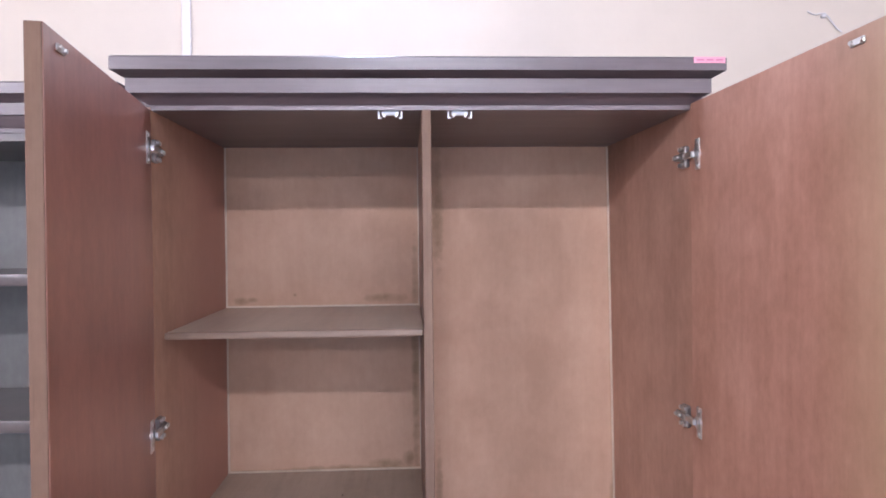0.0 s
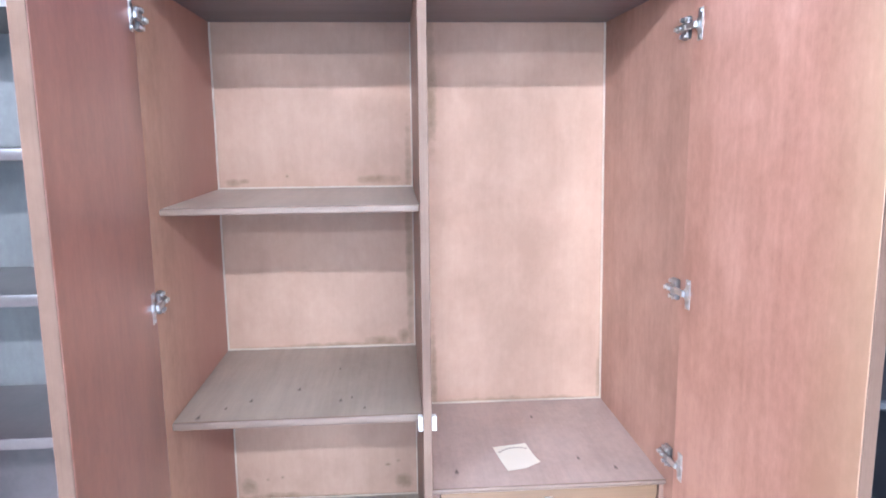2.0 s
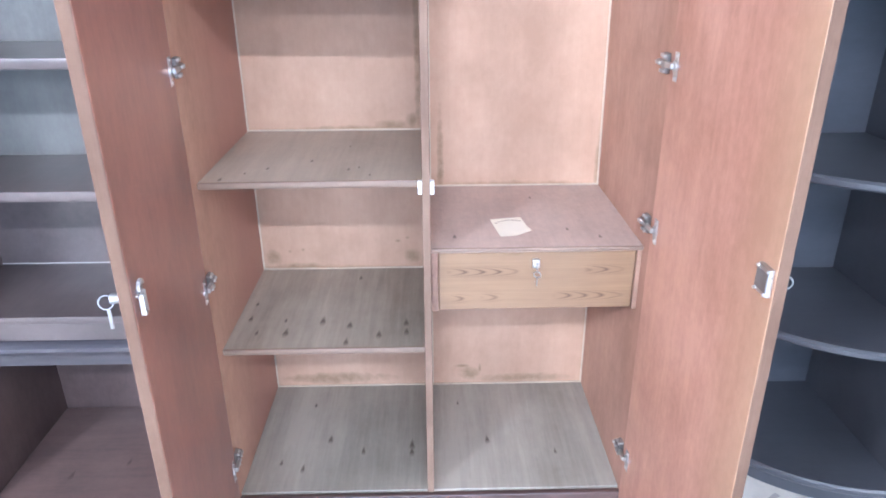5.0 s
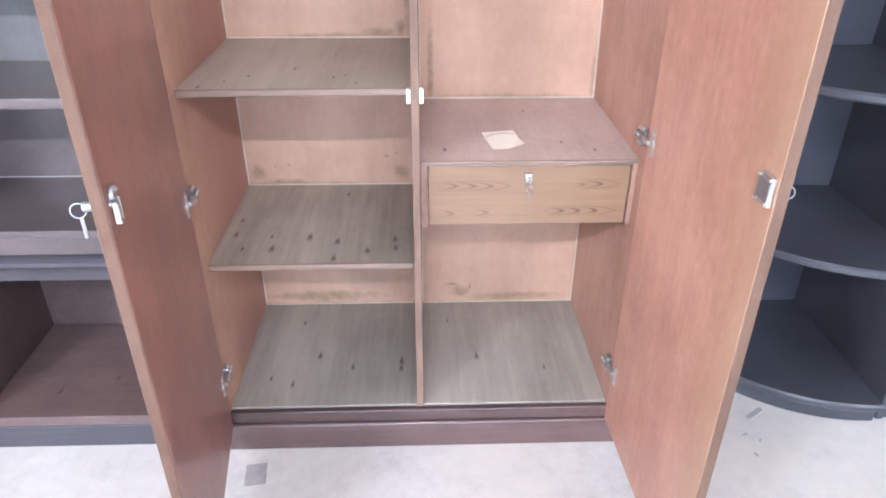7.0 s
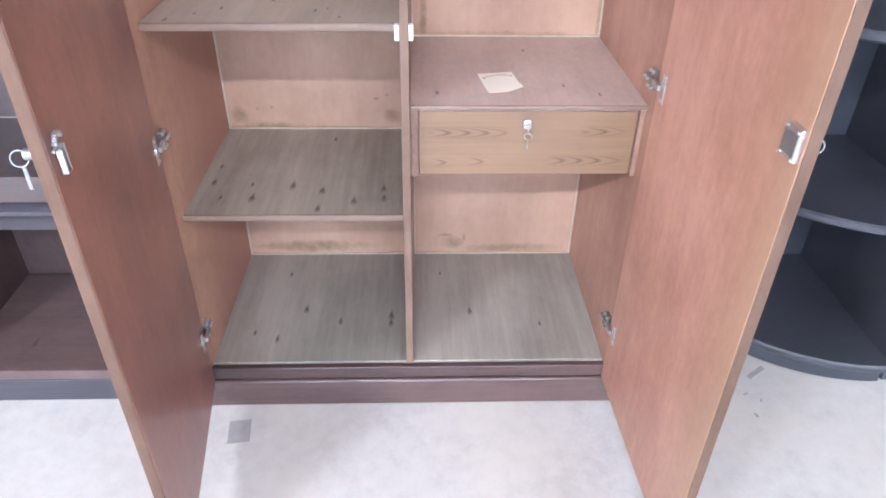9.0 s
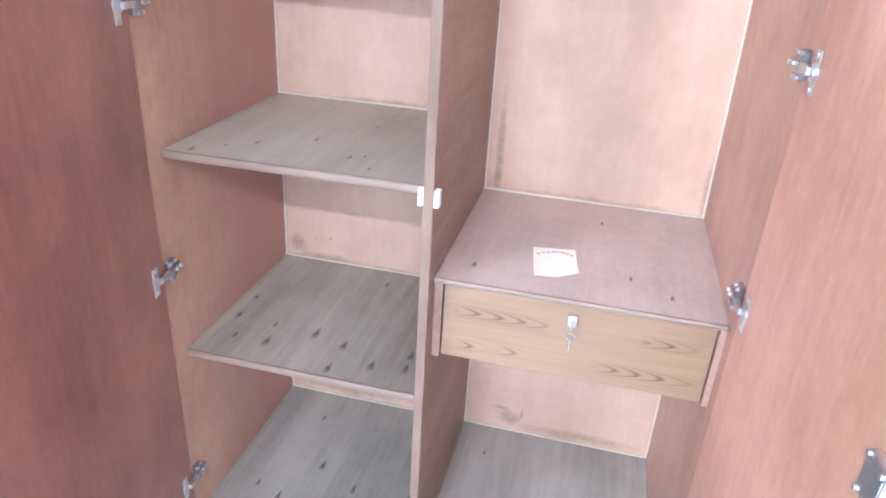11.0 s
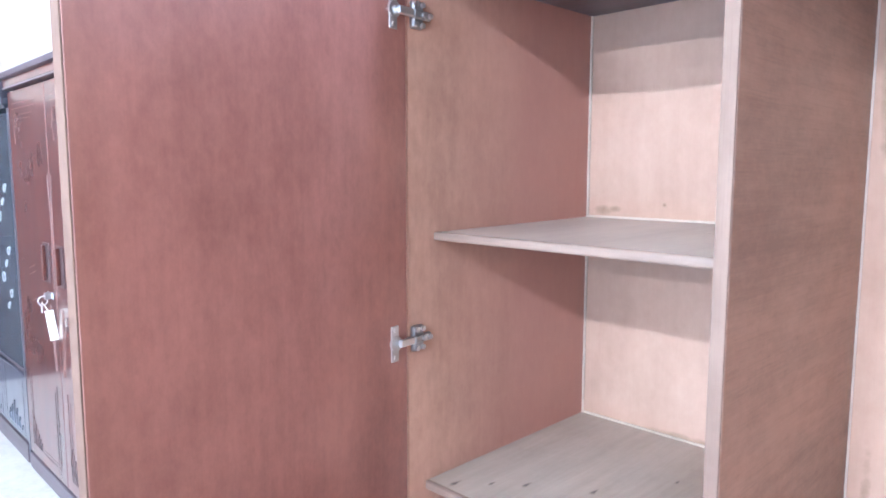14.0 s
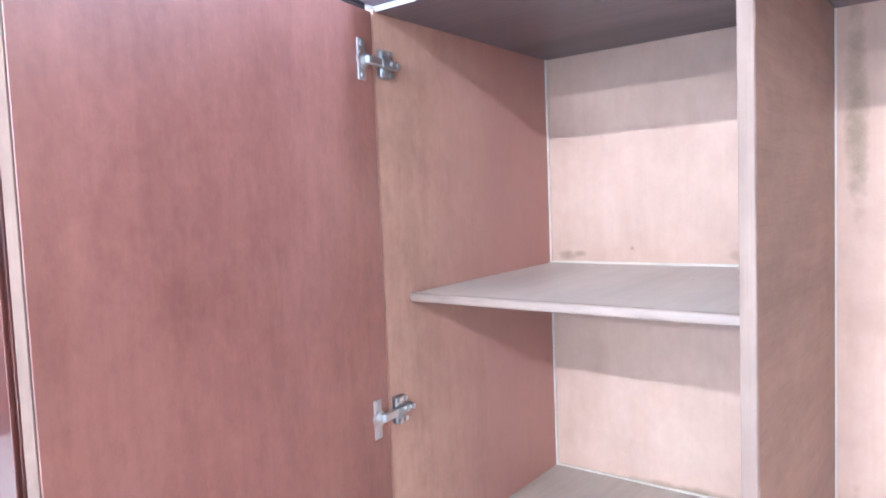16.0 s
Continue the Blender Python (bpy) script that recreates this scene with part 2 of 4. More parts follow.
M_TOP_INSIDE = wood("top_board", (0.24, 0.175, 0.17), (0.14, 0.1, 0.1), "x", 0.45)
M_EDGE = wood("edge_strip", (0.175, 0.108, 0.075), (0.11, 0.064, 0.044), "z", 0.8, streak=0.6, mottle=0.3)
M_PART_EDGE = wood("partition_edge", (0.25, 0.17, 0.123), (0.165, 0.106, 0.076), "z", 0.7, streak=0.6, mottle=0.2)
M_LIP = wood("shelf_lip", (0.29, 0.2, 0.145), (0.18, 0.118, 0.083), "x", 0.5, streak=0.7)
M_CASE_BOTTOM = wood("bookcase_bottom", (0.13, 0.075, 0.066), (0.06, 0.034, 0.032), "x", 0.4, 0.1, 0.3, dust=0.2, dust_color=(0.3, 0.25, 0.23), mottle=0.3, streak=0.8, knots=[(-0.12, -0.1, 0.03), (0.02, -0.05, 0.026), (0.14, -0.13, 0.03), (0.2, 0.02, 0.022)])
M_TRIM = wood("bookcase_trim", (0.065, 0.06, 0.073), (0.037, 0.034, 0.042), "x", 0.32, 0.5, 0.2, relief=0.02)
M_SLATE = plain("blue_grey_laminate", (0.05, 0.056, 0.062), 0.3, vary=0.1)
M_BEAD = plain("pale_bead", (0.54, 0.43, 0.32), 0.5, vary=0.2, scale=40)
M_DARK = wood("dark_stained_wood", (0.14, 0.104, 0.11), (0.066, 0.047, 0.051), "x", 0.38, 0.15, 0.4)
M_PLINTH = wood("plinth_wood", (0.14, 0.084, 0.074), (0.065, 0.038, 0.034), "x", 0.36, 0.3, 0.4, mottle=0.2)
M_DARK_V = wood("dark_stained_upright", (0.1, 0.06, 0.055), (0.05, 0.03, 0.028), "z", 0.28, 0.4, 0.4, relief=0.02)
M_EBONY = wood("near_black_lacquer", (0.066, 0.067, 0.078), (0.043, 0.044, 0.052), "x", 0.36, 0.4, 0.2, streak=0.5, mottle=0.2, shine=0.25, relief=0.02)
# dark reddish board, with the low bays' shade put into its colour
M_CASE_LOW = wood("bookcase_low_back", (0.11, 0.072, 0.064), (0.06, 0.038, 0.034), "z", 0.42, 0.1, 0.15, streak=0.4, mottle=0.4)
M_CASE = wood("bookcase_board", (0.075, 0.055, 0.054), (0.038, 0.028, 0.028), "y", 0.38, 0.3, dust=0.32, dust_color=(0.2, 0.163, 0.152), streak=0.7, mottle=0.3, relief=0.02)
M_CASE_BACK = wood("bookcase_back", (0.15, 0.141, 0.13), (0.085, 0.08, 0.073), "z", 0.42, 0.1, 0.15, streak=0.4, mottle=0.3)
M_RED = wood("red_lacquer", (0.13, 0.03, 0.016), (0.06, 0.013, 0.008), "z", 0.3, 1.0, 0.2, streak=0.7, shine=0.03, relief=0.01)
for m in (M_EDGE, M_PART_EDGE, M_BACK):
    m.node_tree.nodes["Principled BSDF"].inputs["Specular IOR Level"].default_value = 0.15
M_RED.node_tree.nodes["Principled BSDF"].inputs["Coat IOR"].default_value = 1.85
M_GLOSS = wood("glossy_dark_lacquer", (0.1, 0.1, 0.12), (0.06, 0.06, 0.075), "z", 0.3, 1.0, 0.2, streak=0.5, shine=0.03, relief=0.01)
M_GLOSS.node_tree.nodes["Principled BSDF"].inputs["Coat IOR"].default_value = 1.85
M_METAL = plain("nickel", (0.66, 0.65, 0.64), 0.34, 1.0, 0.08, 60)
M_METAL_DARK = plain("worn_steel", (0.42, 0.42, 0.42), 0.35, 1.0, 0.15, 60)
M_STEEL = plain("grey_steel", (0.4, 0.41, 0.42), 0.42, 0.9, 0.15, 60)
M_BRIGHT = plain("bright_nickel", (0.82, 0.82, 0.82), 0.45, 0.6, 0.05, 60)
M_WHITE = plain("white_plastic", (0.85, 0.84, 0.8), 0.4, vary=0.04, bump=0)
M_PAPER = plain("paper", (0.8, 0.73, 0.6), 0.8, vary=0.05, scale=12)
M_INK = plain("brown_ink", (0.45, 0.36, 0.28), 0.8, vary=0.15)
M_PINK = plain("pink_sticker", (0.8, 0.32, 0.42), 0.5, vary=0.04, bump=0)
M_PINK_INK = plain("sticker_print", (0.5, 0.16, 0.25), 0.6, vary=0.05, bump=0)
M_WALL = plain("cream_paint", (0.62, 0.525, 0.43), 0.75, vary=0.03, scale=14, bump=0.04)
M_PIPE = plain("painted_trunking", (0.66, 0.6, 0.58), 0.5, vary=0.05)
M_FAR_WALL = plain("grey_beige_paint", (0.42, 0.4, 0.38), 0.75, vary=0.06, scale=8)
M_CEIL = plain("ceiling_paint", (0.66, 0.66, 0.65), 0.8, vary=0.03, scale=10)
M_CONCRETE = concrete()
M_STAIN = plain("floor_patch", (0.36, 0.33, 0.31), 0.7, vary=0.2, scale=60)
M_GROOVE = plain("groove_gilding", (0.15, 0.075, 0.055), 0.4, vary=0.2)
M_CABLE = plain("grey_wire", (0.6, 0.57, 0.56), 0.5)


def glass():
    n = Nodes("cabinet_glass")
    n.put(n.bsdf.inputs["Transmission Weight"], 0.9)
    n.put(n.bsdf.inputs["IOR"], 1.45)
    return n.done((0.3, 0.36, 0.42), 0.03)


M_GLASS = glass()


def glow(strength, color=(1.0, 0.97, 0.96)):
    n = Nodes("tube_glow")
    n.put(n.bsdf.inputs["Emission Color"], (*color, 1))
    n.put(n.bsdf.inputs["Emission Strength"], float(strength))
    return n.done((0.9, 0.9, 0.9), 0.4)


# ---- mesh helpers ----
def box(x0, x1, y0, y1, z0, z1, bevel=0.0, segments=2, bm=None):
    """A box between two corners, with bevelled edges, alone or joined to bm."""
    one = bmesh.new()
    bmesh.ops.create_cube(one, size=1.0)
    for v in one.verts:
        v.co = Vector((x0 + (x1 - x0) * (v.co.x + 0.5), y0 + (y1 - y0) * (v.co.y + 0.5), z0 + (z1 - z0) * (v.co.z + 0.5)))
    if bevel:
        bmesh.ops.bevel(one, geom=one.edges[:], offset=bevel, segments=segments, affect="EDGES", profile=0.5)
    return join(bm, one)


def join(bm, one):
    if bm is None:
        return one
    mesh = bpy.data.meshes.new("joined")
    one.to_mesh(mesh)
    bm.from_mesh(mesh)
    bpy.data.meshes.remove(mesh)
    one.free()
    return bm


def rod(a, b, r, sides=12, bm=None, r2=None):
    one = bmesh.new()
    a, b = Vector(a), Vector(b)
    bmesh.ops.create_cone(one, cap_ends=True, segments=sides, radius1=r, radius2=r if r2 is None else r2, depth=(b - a).length)
    one.transform(Matrix.Translation((a + b) / 2) @ (b - a).to_track_quat("Z", "Y").to_matrix().to_4x4())
    return join(bm, one)


def ring(centre, radius, r, normal, bm=None, sides=20):
    one = bmesh.new()
    turn = Vector(normal).to_track_quat("Z", "Y").to_matrix().to_4x4()
    loops = []
    for k in range(sides):
        a = 2 * math.pi * k / sides
        loops.append([one.verts.new(((radius + r * math.cos(b)) * math.cos(a), (radius + r * math.cos(b)) * math.sin(a), r * math.sin(b))) for b in (j * math.pi / 3 for j in range(6))])
    for k in range(sides):
        for j in range(6):
            one.faces.new((loops[k][j], loops[(k + 1) % sides][j], loops[(k + 1) % sides][(j + 1) % 6], loops[k][(j + 1) % 6]))
    one.transform(Matrix.Translation(centre) @ turn)
    return join(bm, one)


def tiers(levels, x0, x1, y1, bm=None):
    """A moulding that runs round the front and two sides: levels of (z, how far it stands out), with a flat back at y1."""
    one = bmesh.new()
    rows = [[one.verts.new(p) for p in ((x0 - o, y1, z), (x0 - o, -o, z), (x1 + o, -o, z), (x1 + o, y1, z))] for z, o in levels]
    for a, b in zip(rows, rows[1:]):
        for k in range(4):
            one.faces.new((a[k], a[(k + 1) % 4], b[(k + 1) % 4], b[k]))
    one.faces.new(rows[0][::-1])
    one.faces.new(rows[-1])
    bmesh.ops.recalc_face_normals(one, faces=one.faces[:])
    return join(bm, one)


def quarter(cx, cy, r, z0, z1, steps=28, lip=0.006):
    """A quarter-round board whose square corner is at (cx, cy) and whose curve faces the front left."""
    one = bmesh.new()
    rows = []
    for z, inset in ((z0, lip), (z0 + lip, 0), (z1 - lip, 0), (z1, lip)):
        ring_ = [one.verts.new((cx, cy, z))]
        for k in range(steps + 1):
            a = math.pi + (math.pi / 2) * k / steps
            ring_.append(one.verts.new((cx + (r - inset) * math.cos(a), cy + (r - inset) * math.sin(a), z)))
        rows.append(ring_)
    for a, b in zip(rows, rows[1:]):
        for k in range(len(a)):
            one.faces.new((a[k], a[(k + 1) % len(a)], b[(k + 1) % len(a)], b[k]))
    one.faces.new(rows[0][::-1])
    one.faces.new(rows[-1])
    bmesh.ops.recalc_face_normals(one, faces=one.faces[:])
    return one


def mesh_object(name, bm, material, smooth=True):
    """A mesh whose origin is the middle of its box; returns it at that place."""
    lo = Vector([min(v.co[k] for v in bm.verts) for k in range(3)])
    hi = Vector([max(v.co[k] for v in bm.verts) for k in range(3)])
    mid = (lo + hi) / 2
    bm.transform(Matrix.Translation(-mid))
    for f in bm.faces:
        f.smooth = smooth
    for e in bm.edges:
        if len(e.link_faces) == 2:
            small_area, large_area = sorted(f.calc_area() for f in e.link_faces)
            e.smooth = e.calc_face_angle(0.0) < radians(32) and large_area < 8 * small_area
    mesh = bpy.data.meshes.new(name)
    bm.to_mesh(mesh)
    bm.free()
    mesh.materials.append(material)
    ob = new(name, mesh)
    ob.location = mid
    return ob


def part(name, bm, material, parent, label="", local=False):
    """Links a bmesh, given in world metres (or, if local, in the parent's own), as one mesh under a thing or a part."""
    ob = mesh_object(name, bm, material)
    place = ob.location.copy()
    ob.parent = parent
    if local or parent.parent is None and parent.type == "EMPTY":
        ob.location = place if local else place - parent.location
    else:
        ob.location = place - parent.location - (parent.parent.location if parent.parent else Vector())
    return tagged(ob, label)


def thing(name, x, y, z, label, category, group=""):
    ob = new(name)
    ob.empty_display_size = 0.05
    ob.location = (x, y, z)
    return tagged(ob, label, category, group)


def structure(name, bm, material, label=""):
    return tagged(mesh_object(name, bm, material), label, "", "", "structure")


# ---- the room ----
WALL = 0.64
structure("floor", box(-5.95, 5, -9.5, WALL, -0.1, 0), M_CONCRETE, "pale grey worn concrete shop floor")
structure("ceiling", box(-5.95, 5, -9.5, WALL, CEILING, CEILING + 0.1), M_CEIL, "white painted shop ceiling")
structure("wall_north", box(-6.07, 5.12, WALL, WALL + 0.12, -0.1, CEILING + 0.1), M_WALL, "cream painted wall behind the furniture")
# south and east walls are unseen, greyed to hold down bounced light
south = box(-6.07, FILL_OPENING[0], -9.62, -9.5, -0.1, CEILING + 0.1)
box(FILL_OPENING[1], 5.12, -9.62, -9.5, -0.1, CEILING + 0.1, bm=south)
box(FILL_OPENING[0], FILL_OPENING[1], -9.62, -9.5, FILL_OPENING[2], CEILING + 0.1, bm=south)
structure("wall_south", south, M_FAR_WALL, "plain grey-beige painted wall with an added unseen opening")
structure("wall_west", box(-6.07, -5.95, -9.5, WALL, -0.1, CEILING + 0.1), M_WALL, "plain cream painted wall")
structure("wall_east", box(5, 5.12, -9.5, WALL, -0.1, CEILING + 0.1), M_FAR_WALL, "plain grey-beige painted wall")
pipe = box(-0.638, -0.614, WALL - 0.012, WALL, 0.0, CEILING, 0.002)
structure("trim", pipe, M_PIPE, "narrow off-white cable trunking up the cream wall")

for x, y, watts in TUBES:
    tube = thing("tube_light", x, y, LAMP_Z, "unseen white ceiling tube light fitting, switched on", "light", "ceiling tube lights")
    part("fitting", box(x - 0.63, x + 0.63, y - 0.03, y + 0.03, CEILING - 0.045, CEILING, 0.006), M_WHITE, tube)
    part("tube", rod((x - 0.59, y, LAMP_Z), (x + 0.59, y, LAMP_Z), 0.013, 12), glow(watts), tube, "glowing white tube")
    for s in (-1, 1):
        part("cap", box(x + s * 0.605 - 0.014, x + s * 0.605 + 0.014, y - 0.016, y + 0.016, LAMP_Z - 0.018, CEILING - 0.045, 0.003), M_WHITE, tube)


bulb = thing("ceiling_lamp", BULB[0], BULB[1], LAMP_Z, "round white ceiling lamp, switched on", "light")
part("base", rod((BULB[0], BULB[1], LAMP_Z + 0.045), (BULB[0], BULB[1], CEILING), 0.035, 20, None, 0.06), M_WHITE, bulb)
globe = bmesh.new()
bmesh.ops.create_uvsphere(globe, u_segments=20, v_segments=12, radius=0.05)
globe.transform(Matrix.Translation((BULB[0], BULB[1], LAMP_Z)))
part("globe", globe, glow(BULB[2]), bulb, "glowing white globe")


# unseen bulb added over the wardrobe for glare on the left door
bx, by, bz, power = FILL_BULB
small = thing("added_lamp", bx, by, bz, "added unseen cool white fill bulb on a cord, switched on", "light")
part("cord", rod((bx, by, bz + 0.1), (bx, by, CEILING), 0.003, 8), M_WHITE, small)
part("socket", rod((bx, by, bz + 0.04), (bx, by, bz + 0.1), 0.02, 16, None, 0.012), M_WHITE, small)
globe = bmesh.new()
bmesh.ops.create_uvsphere(globe, u_segments=20, v_segments=12, radius=0.045)
globe.transform(Matrix.Translation((bx, by, bz)))
part("globe", globe, glow(power, (0.68, 0.82, 1.0)), small, "glowing cool white globe of the fill bulb")


# ---- the open wardrobe ----
XL, XR, PL, PR = -0.493, 0.517, 0.004, 0.022
OUT_L, OUT_R, BACK = -0.515, 0.548, 0.5
BOTTOM, TOP = 0.132, 1.836
ward = thing("wardrobe", 0.005, 0.25, 0, "open reddish-brown wooden wardrobe with dark cornice, empty shelves and drawer", "wardrobe")
LEAN = 0.013  # the right side leans in at its upper back corner


def lean_in(bm):
    for v in bm.verts:
        v.co.x -= LEAN * max(0.0, min(1.0, v.co.y / BACK)) * max(0.0, (v.co.z - 0.83) / (TOP - 0.83))
    return bm


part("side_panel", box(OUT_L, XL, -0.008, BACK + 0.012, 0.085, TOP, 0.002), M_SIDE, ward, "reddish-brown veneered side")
right_side = box(XR, OUT_R, -0.008, BACK + 0.012, 0.085, TOP, 0.002)
bmesh.ops.bisect_plane(right_side, geom=right_side.verts[:] + right_side.edges[:] + right_side.faces[:], plane_co=(0, 0, 0.83), plane_no=(0, 0, 1))
part("side_panel", lean_in(right_side), M_SIDE_RIGHT, ward, "reddish-brown veneered side")
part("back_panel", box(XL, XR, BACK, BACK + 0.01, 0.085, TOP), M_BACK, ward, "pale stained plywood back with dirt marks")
part("top_panel", box(OUT_L, OUT_R, 0.0, BACK + 0.012, TOP, TOP + 0.018), M_TOP_INSIDE, ward)
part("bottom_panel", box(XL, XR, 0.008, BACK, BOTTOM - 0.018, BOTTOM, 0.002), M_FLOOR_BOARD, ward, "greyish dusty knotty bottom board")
part("bottom_rail", box(XL, XR, -0.012, 0.005, 0.092, BOTTOM - 0.003, 0.003), M_PLINTH, ward, "dark stained rail")
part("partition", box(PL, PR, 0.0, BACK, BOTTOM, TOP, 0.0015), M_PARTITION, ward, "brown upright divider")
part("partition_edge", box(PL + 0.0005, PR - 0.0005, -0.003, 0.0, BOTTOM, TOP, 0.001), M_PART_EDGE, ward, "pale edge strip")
part("plinth", box(-0.522, 0.565, -0.018, BACK, 0, 0.088, 0.006, 3), M_PLINTH, ward, "dark stained plinth")
part("cornice", tiers([(1.831, 0.004), (1.839, 0.004), (1.841, 0.0), (1.848, 0.012), (1.857, 0.026), (1.8575, 0.03), (1.884, 0.03), (1.8845, 0.025), (1.887, 0.028), (1.8945, 0.048), (1.895, 0.05), (1.917, 0.05), (1.92, 0.047)], -0.498, 0.517, BACK + 0.02), M_DARK, ward, "dark stained stepped cornice")
sticker = part("price_sticker", box(0.505, 0.564, -0.0512, -0.0503, 1.908, 1.919), M_PINK, ward, "pink paper sticker")
for k in range(3):
    part("print", box(0.51 + k * 0.018, 0.524 + k * 0.018, -0.0516, -0.0512, 1.912, 1.915), M_PINK_INK, sticker)
for x0, x1 in ((XL, PL), (PR, XR)):
    part("bead", box(x0, x1, BACK - 0.005, BACK, BOTTOM, BOTTOM + 0.004), M_BEAD, ward, "pale joint strip")
part("bead", box(PR, XR - LEAN, BACK - 0.003, BACK, TOP - 0.003, TOP), M_BEAD, ward, "pale joint strip")
for x in (XL, XR - 0.004):
    strip = box(x, x + 0.004, BACK - 0.004, BACK, BOTTOM + 0.004, TOP - 0.004)
    bmesh.ops.bisect_plane(strip, geom=strip.verts[:] + strip.edges[:] + strip.faces[:], plane_co=(0, 0, 0.83), plane_no=(0, 0, 1))
    part("bead", lean_in(strip) if x > 0 else strip, M_BEAD, ward, "pale joint strip")
for x in (PL - 0.003, PR):
    part("bead", box(x, x + 0.003, BACK - 0.003, BACK, BOTTOM + 0.004, TOP - 0.004), M_BEAD, ward, "pale joint strip")
def board(x0, x1, ya, yb, y1, z0, z1, bevel):
    """A flat board whose front edge runs from ya at its left to yb at its right."""
    bm = box(x0, x1, 0, y1, z0, z1, bevel)
    for v in bm.verts:
        front = ya + (yb - ya) * (v.co.x - x0) / (x1 - x0)
        v.co.y = front + (y1 - front) * v.co.y / y1
    return bm


def sag(bm, left, right):
    """Lets the front of a shelf hang by so much at its left and right ends."""
    for v in bm.verts:
        u = (v.co.x - XL) / (PL - XL)
        v.co.z -= (left + (right - left) * u) * (1 - v.co.y / BACK)
    return bm


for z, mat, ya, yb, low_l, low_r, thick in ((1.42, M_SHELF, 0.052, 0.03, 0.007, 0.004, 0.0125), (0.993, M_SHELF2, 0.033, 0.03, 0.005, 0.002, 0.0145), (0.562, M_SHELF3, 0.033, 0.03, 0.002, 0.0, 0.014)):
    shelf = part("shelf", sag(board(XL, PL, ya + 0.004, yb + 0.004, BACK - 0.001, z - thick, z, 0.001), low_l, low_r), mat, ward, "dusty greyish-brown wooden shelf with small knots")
    lip = box(XL, PL, -0.005, 0.0045, z - thick - 0.0005, z + 0.001, 0.0035, 3)
    for v in lip.verts:
        v.co.y += ya + (yb - ya) * (v.co.x - XL) / (PL - XL)
    part("lip", sag(lip, low_l, low_r), M_LIP, shelf, "paler rounded edge strip")
    part("bead", box(XL, PL, BACK - 0.005, BACK - 0.001, z, z + 0.004), M_BEAD, shelf, "pale joint strip")

shelf = part("drawer_shelf", box(PR, XR, 0.032, BACK - 0.001, 0.812, 0.824, 0.001), M_DRAWER_SHELF, ward, "dusty brown shelf above the drawer")
part("lip", box(PR, XR, 0.025, 0.032, 0.8155, 0.8255, 0.003, 3), M_LIP, shelf, "paler rounded edge strip")
part("bead", box(PR, XR, BACK - 0.005, BACK - 0.001, 0.824, 0.828), M_BEAD, shelf, "pale joint strip")
part("drawer_stile", box(PR, PR + 0.016, 0.036, 0.066, 0.656, 0.8115, 0.001), M_PARTITION, ward)
part("drawer_stile", box(XR - 0.011, XR, 0.036, 0.066, 0.656, 0.8115, 0.001), M_PARTITION, ward)


def drawer_front_material():
    """Oak-like board with two rows of arched figure."""
    n = Nodes("figured_drawer_front")
    tc = n.tree.nodes.new("ShaderNodeTexCoord").outputs["Object"]
    xyz = n.add("ShaderNodeSeparateXYZ", Vector=tc)
    x, z = xyz.outputs[0], xyz.outputs[2]
    wob = n.noise(n.coords((5, 1, 22), False), 1.0, 4.0)
    line = n.noise(n.coords((3, 1, 260), False), 1.0, 3.0, 0.6)
    color = n.ramp(n.math("MULTIPLY_ADD", line, 0.5, n.math("MULTIPLY", wob, 0.5)), (0.3, (0.185, 0.108, 0.058)), (0.55, (0.235, 0.142, 0.077)), (0.8, (0.27, 0.167, 0.094)))
    for row, x0, x1 in ((0.024, -0.215, -0.03), (-0.046, -0.21, -0.145), (-0.044, -0.135, -0.07), (0.026, 0.11, 0.215), (-0.042, 0.04, 0.22)):
        dz = n.math("SUBTRACT", z, row)
        bend = n.math("MULTIPLY", n.math("MULTIPLY", dz, dz), 420.0)
        phase = n.math("ADD", n.math("ADD", x, bend), n.math("MULTIPLY", wob, 0.05))
        arcs = n.math("POWER", n.math("ABSOLUTE", n.math("SINE", n.math("MULTIPLY", phase, 74.0))), 8.0)
        near = n.math("SUBTRACT", 1.0, n.math("POWER", n.math("MULTIPLY", dz, 62.0), 2.0), clamp=True)
        span = n.math("MULTIPLY", n.math("MULTIPLY", n.math("SUBTRACT", x, x0), 40.0, clamp=True), n.math("MULTIPLY", n.math("SUBTRACT", x1, x), 25.0, clamp=True))
        color = n.mix(n.math("MULTIPLY", n.math("MULTIPLY", arcs, near), n.math("MULTIPLY", span, 0.85)), color, (0.07, 0.032, 0.014))
    n.bump(line, 0.1, 0.001)
    return n.done(color, 0.45, 0.0, 0.1)


drawer = part("drawer", box(PR + 0.018, XR - 0.013, 0.042, 0.06, 0.659, 0.809, 0.0015), drawer_front_material(), ward, "brown figured wooden drawer, closed, with a key in its lock")
part("drawer_box", box(PR + 0.022, XR - 0.018, 0.0605, 0.44, 0.668, 0.79), M_LIP, drawer)
lock = box(0.2555, 0.2725, 0.024, 0.036, 0.773, 0.795, 0.003)
rod((0.264, 0.025, 0.783), (0.264, 0.018, 0.783), 0.006, 14, lock)
box(0.2625, 0.2655, 0.006, 0.02, 0.776, 0.79, 0.001, 1, lock)
lock.transform(Matrix.Translation((0.005, 0.006, -0.003)))
part("lock", lock, M_METAL, drawer, "small chrome lock with a key in it")
key = ring((0.265, 0.012, 0.763), 0.0085, 0.0014, (0.35, 1, 0.3))
box(0.2635, 0.2655, 0.009, 0.014, 0.735, 0.757, 0.0006, 1, key)
key.transform(Matrix.Translation((0.005, 0.006, -0.003)))
part("key", key, M_METAL, drawer, "small key on a ring")

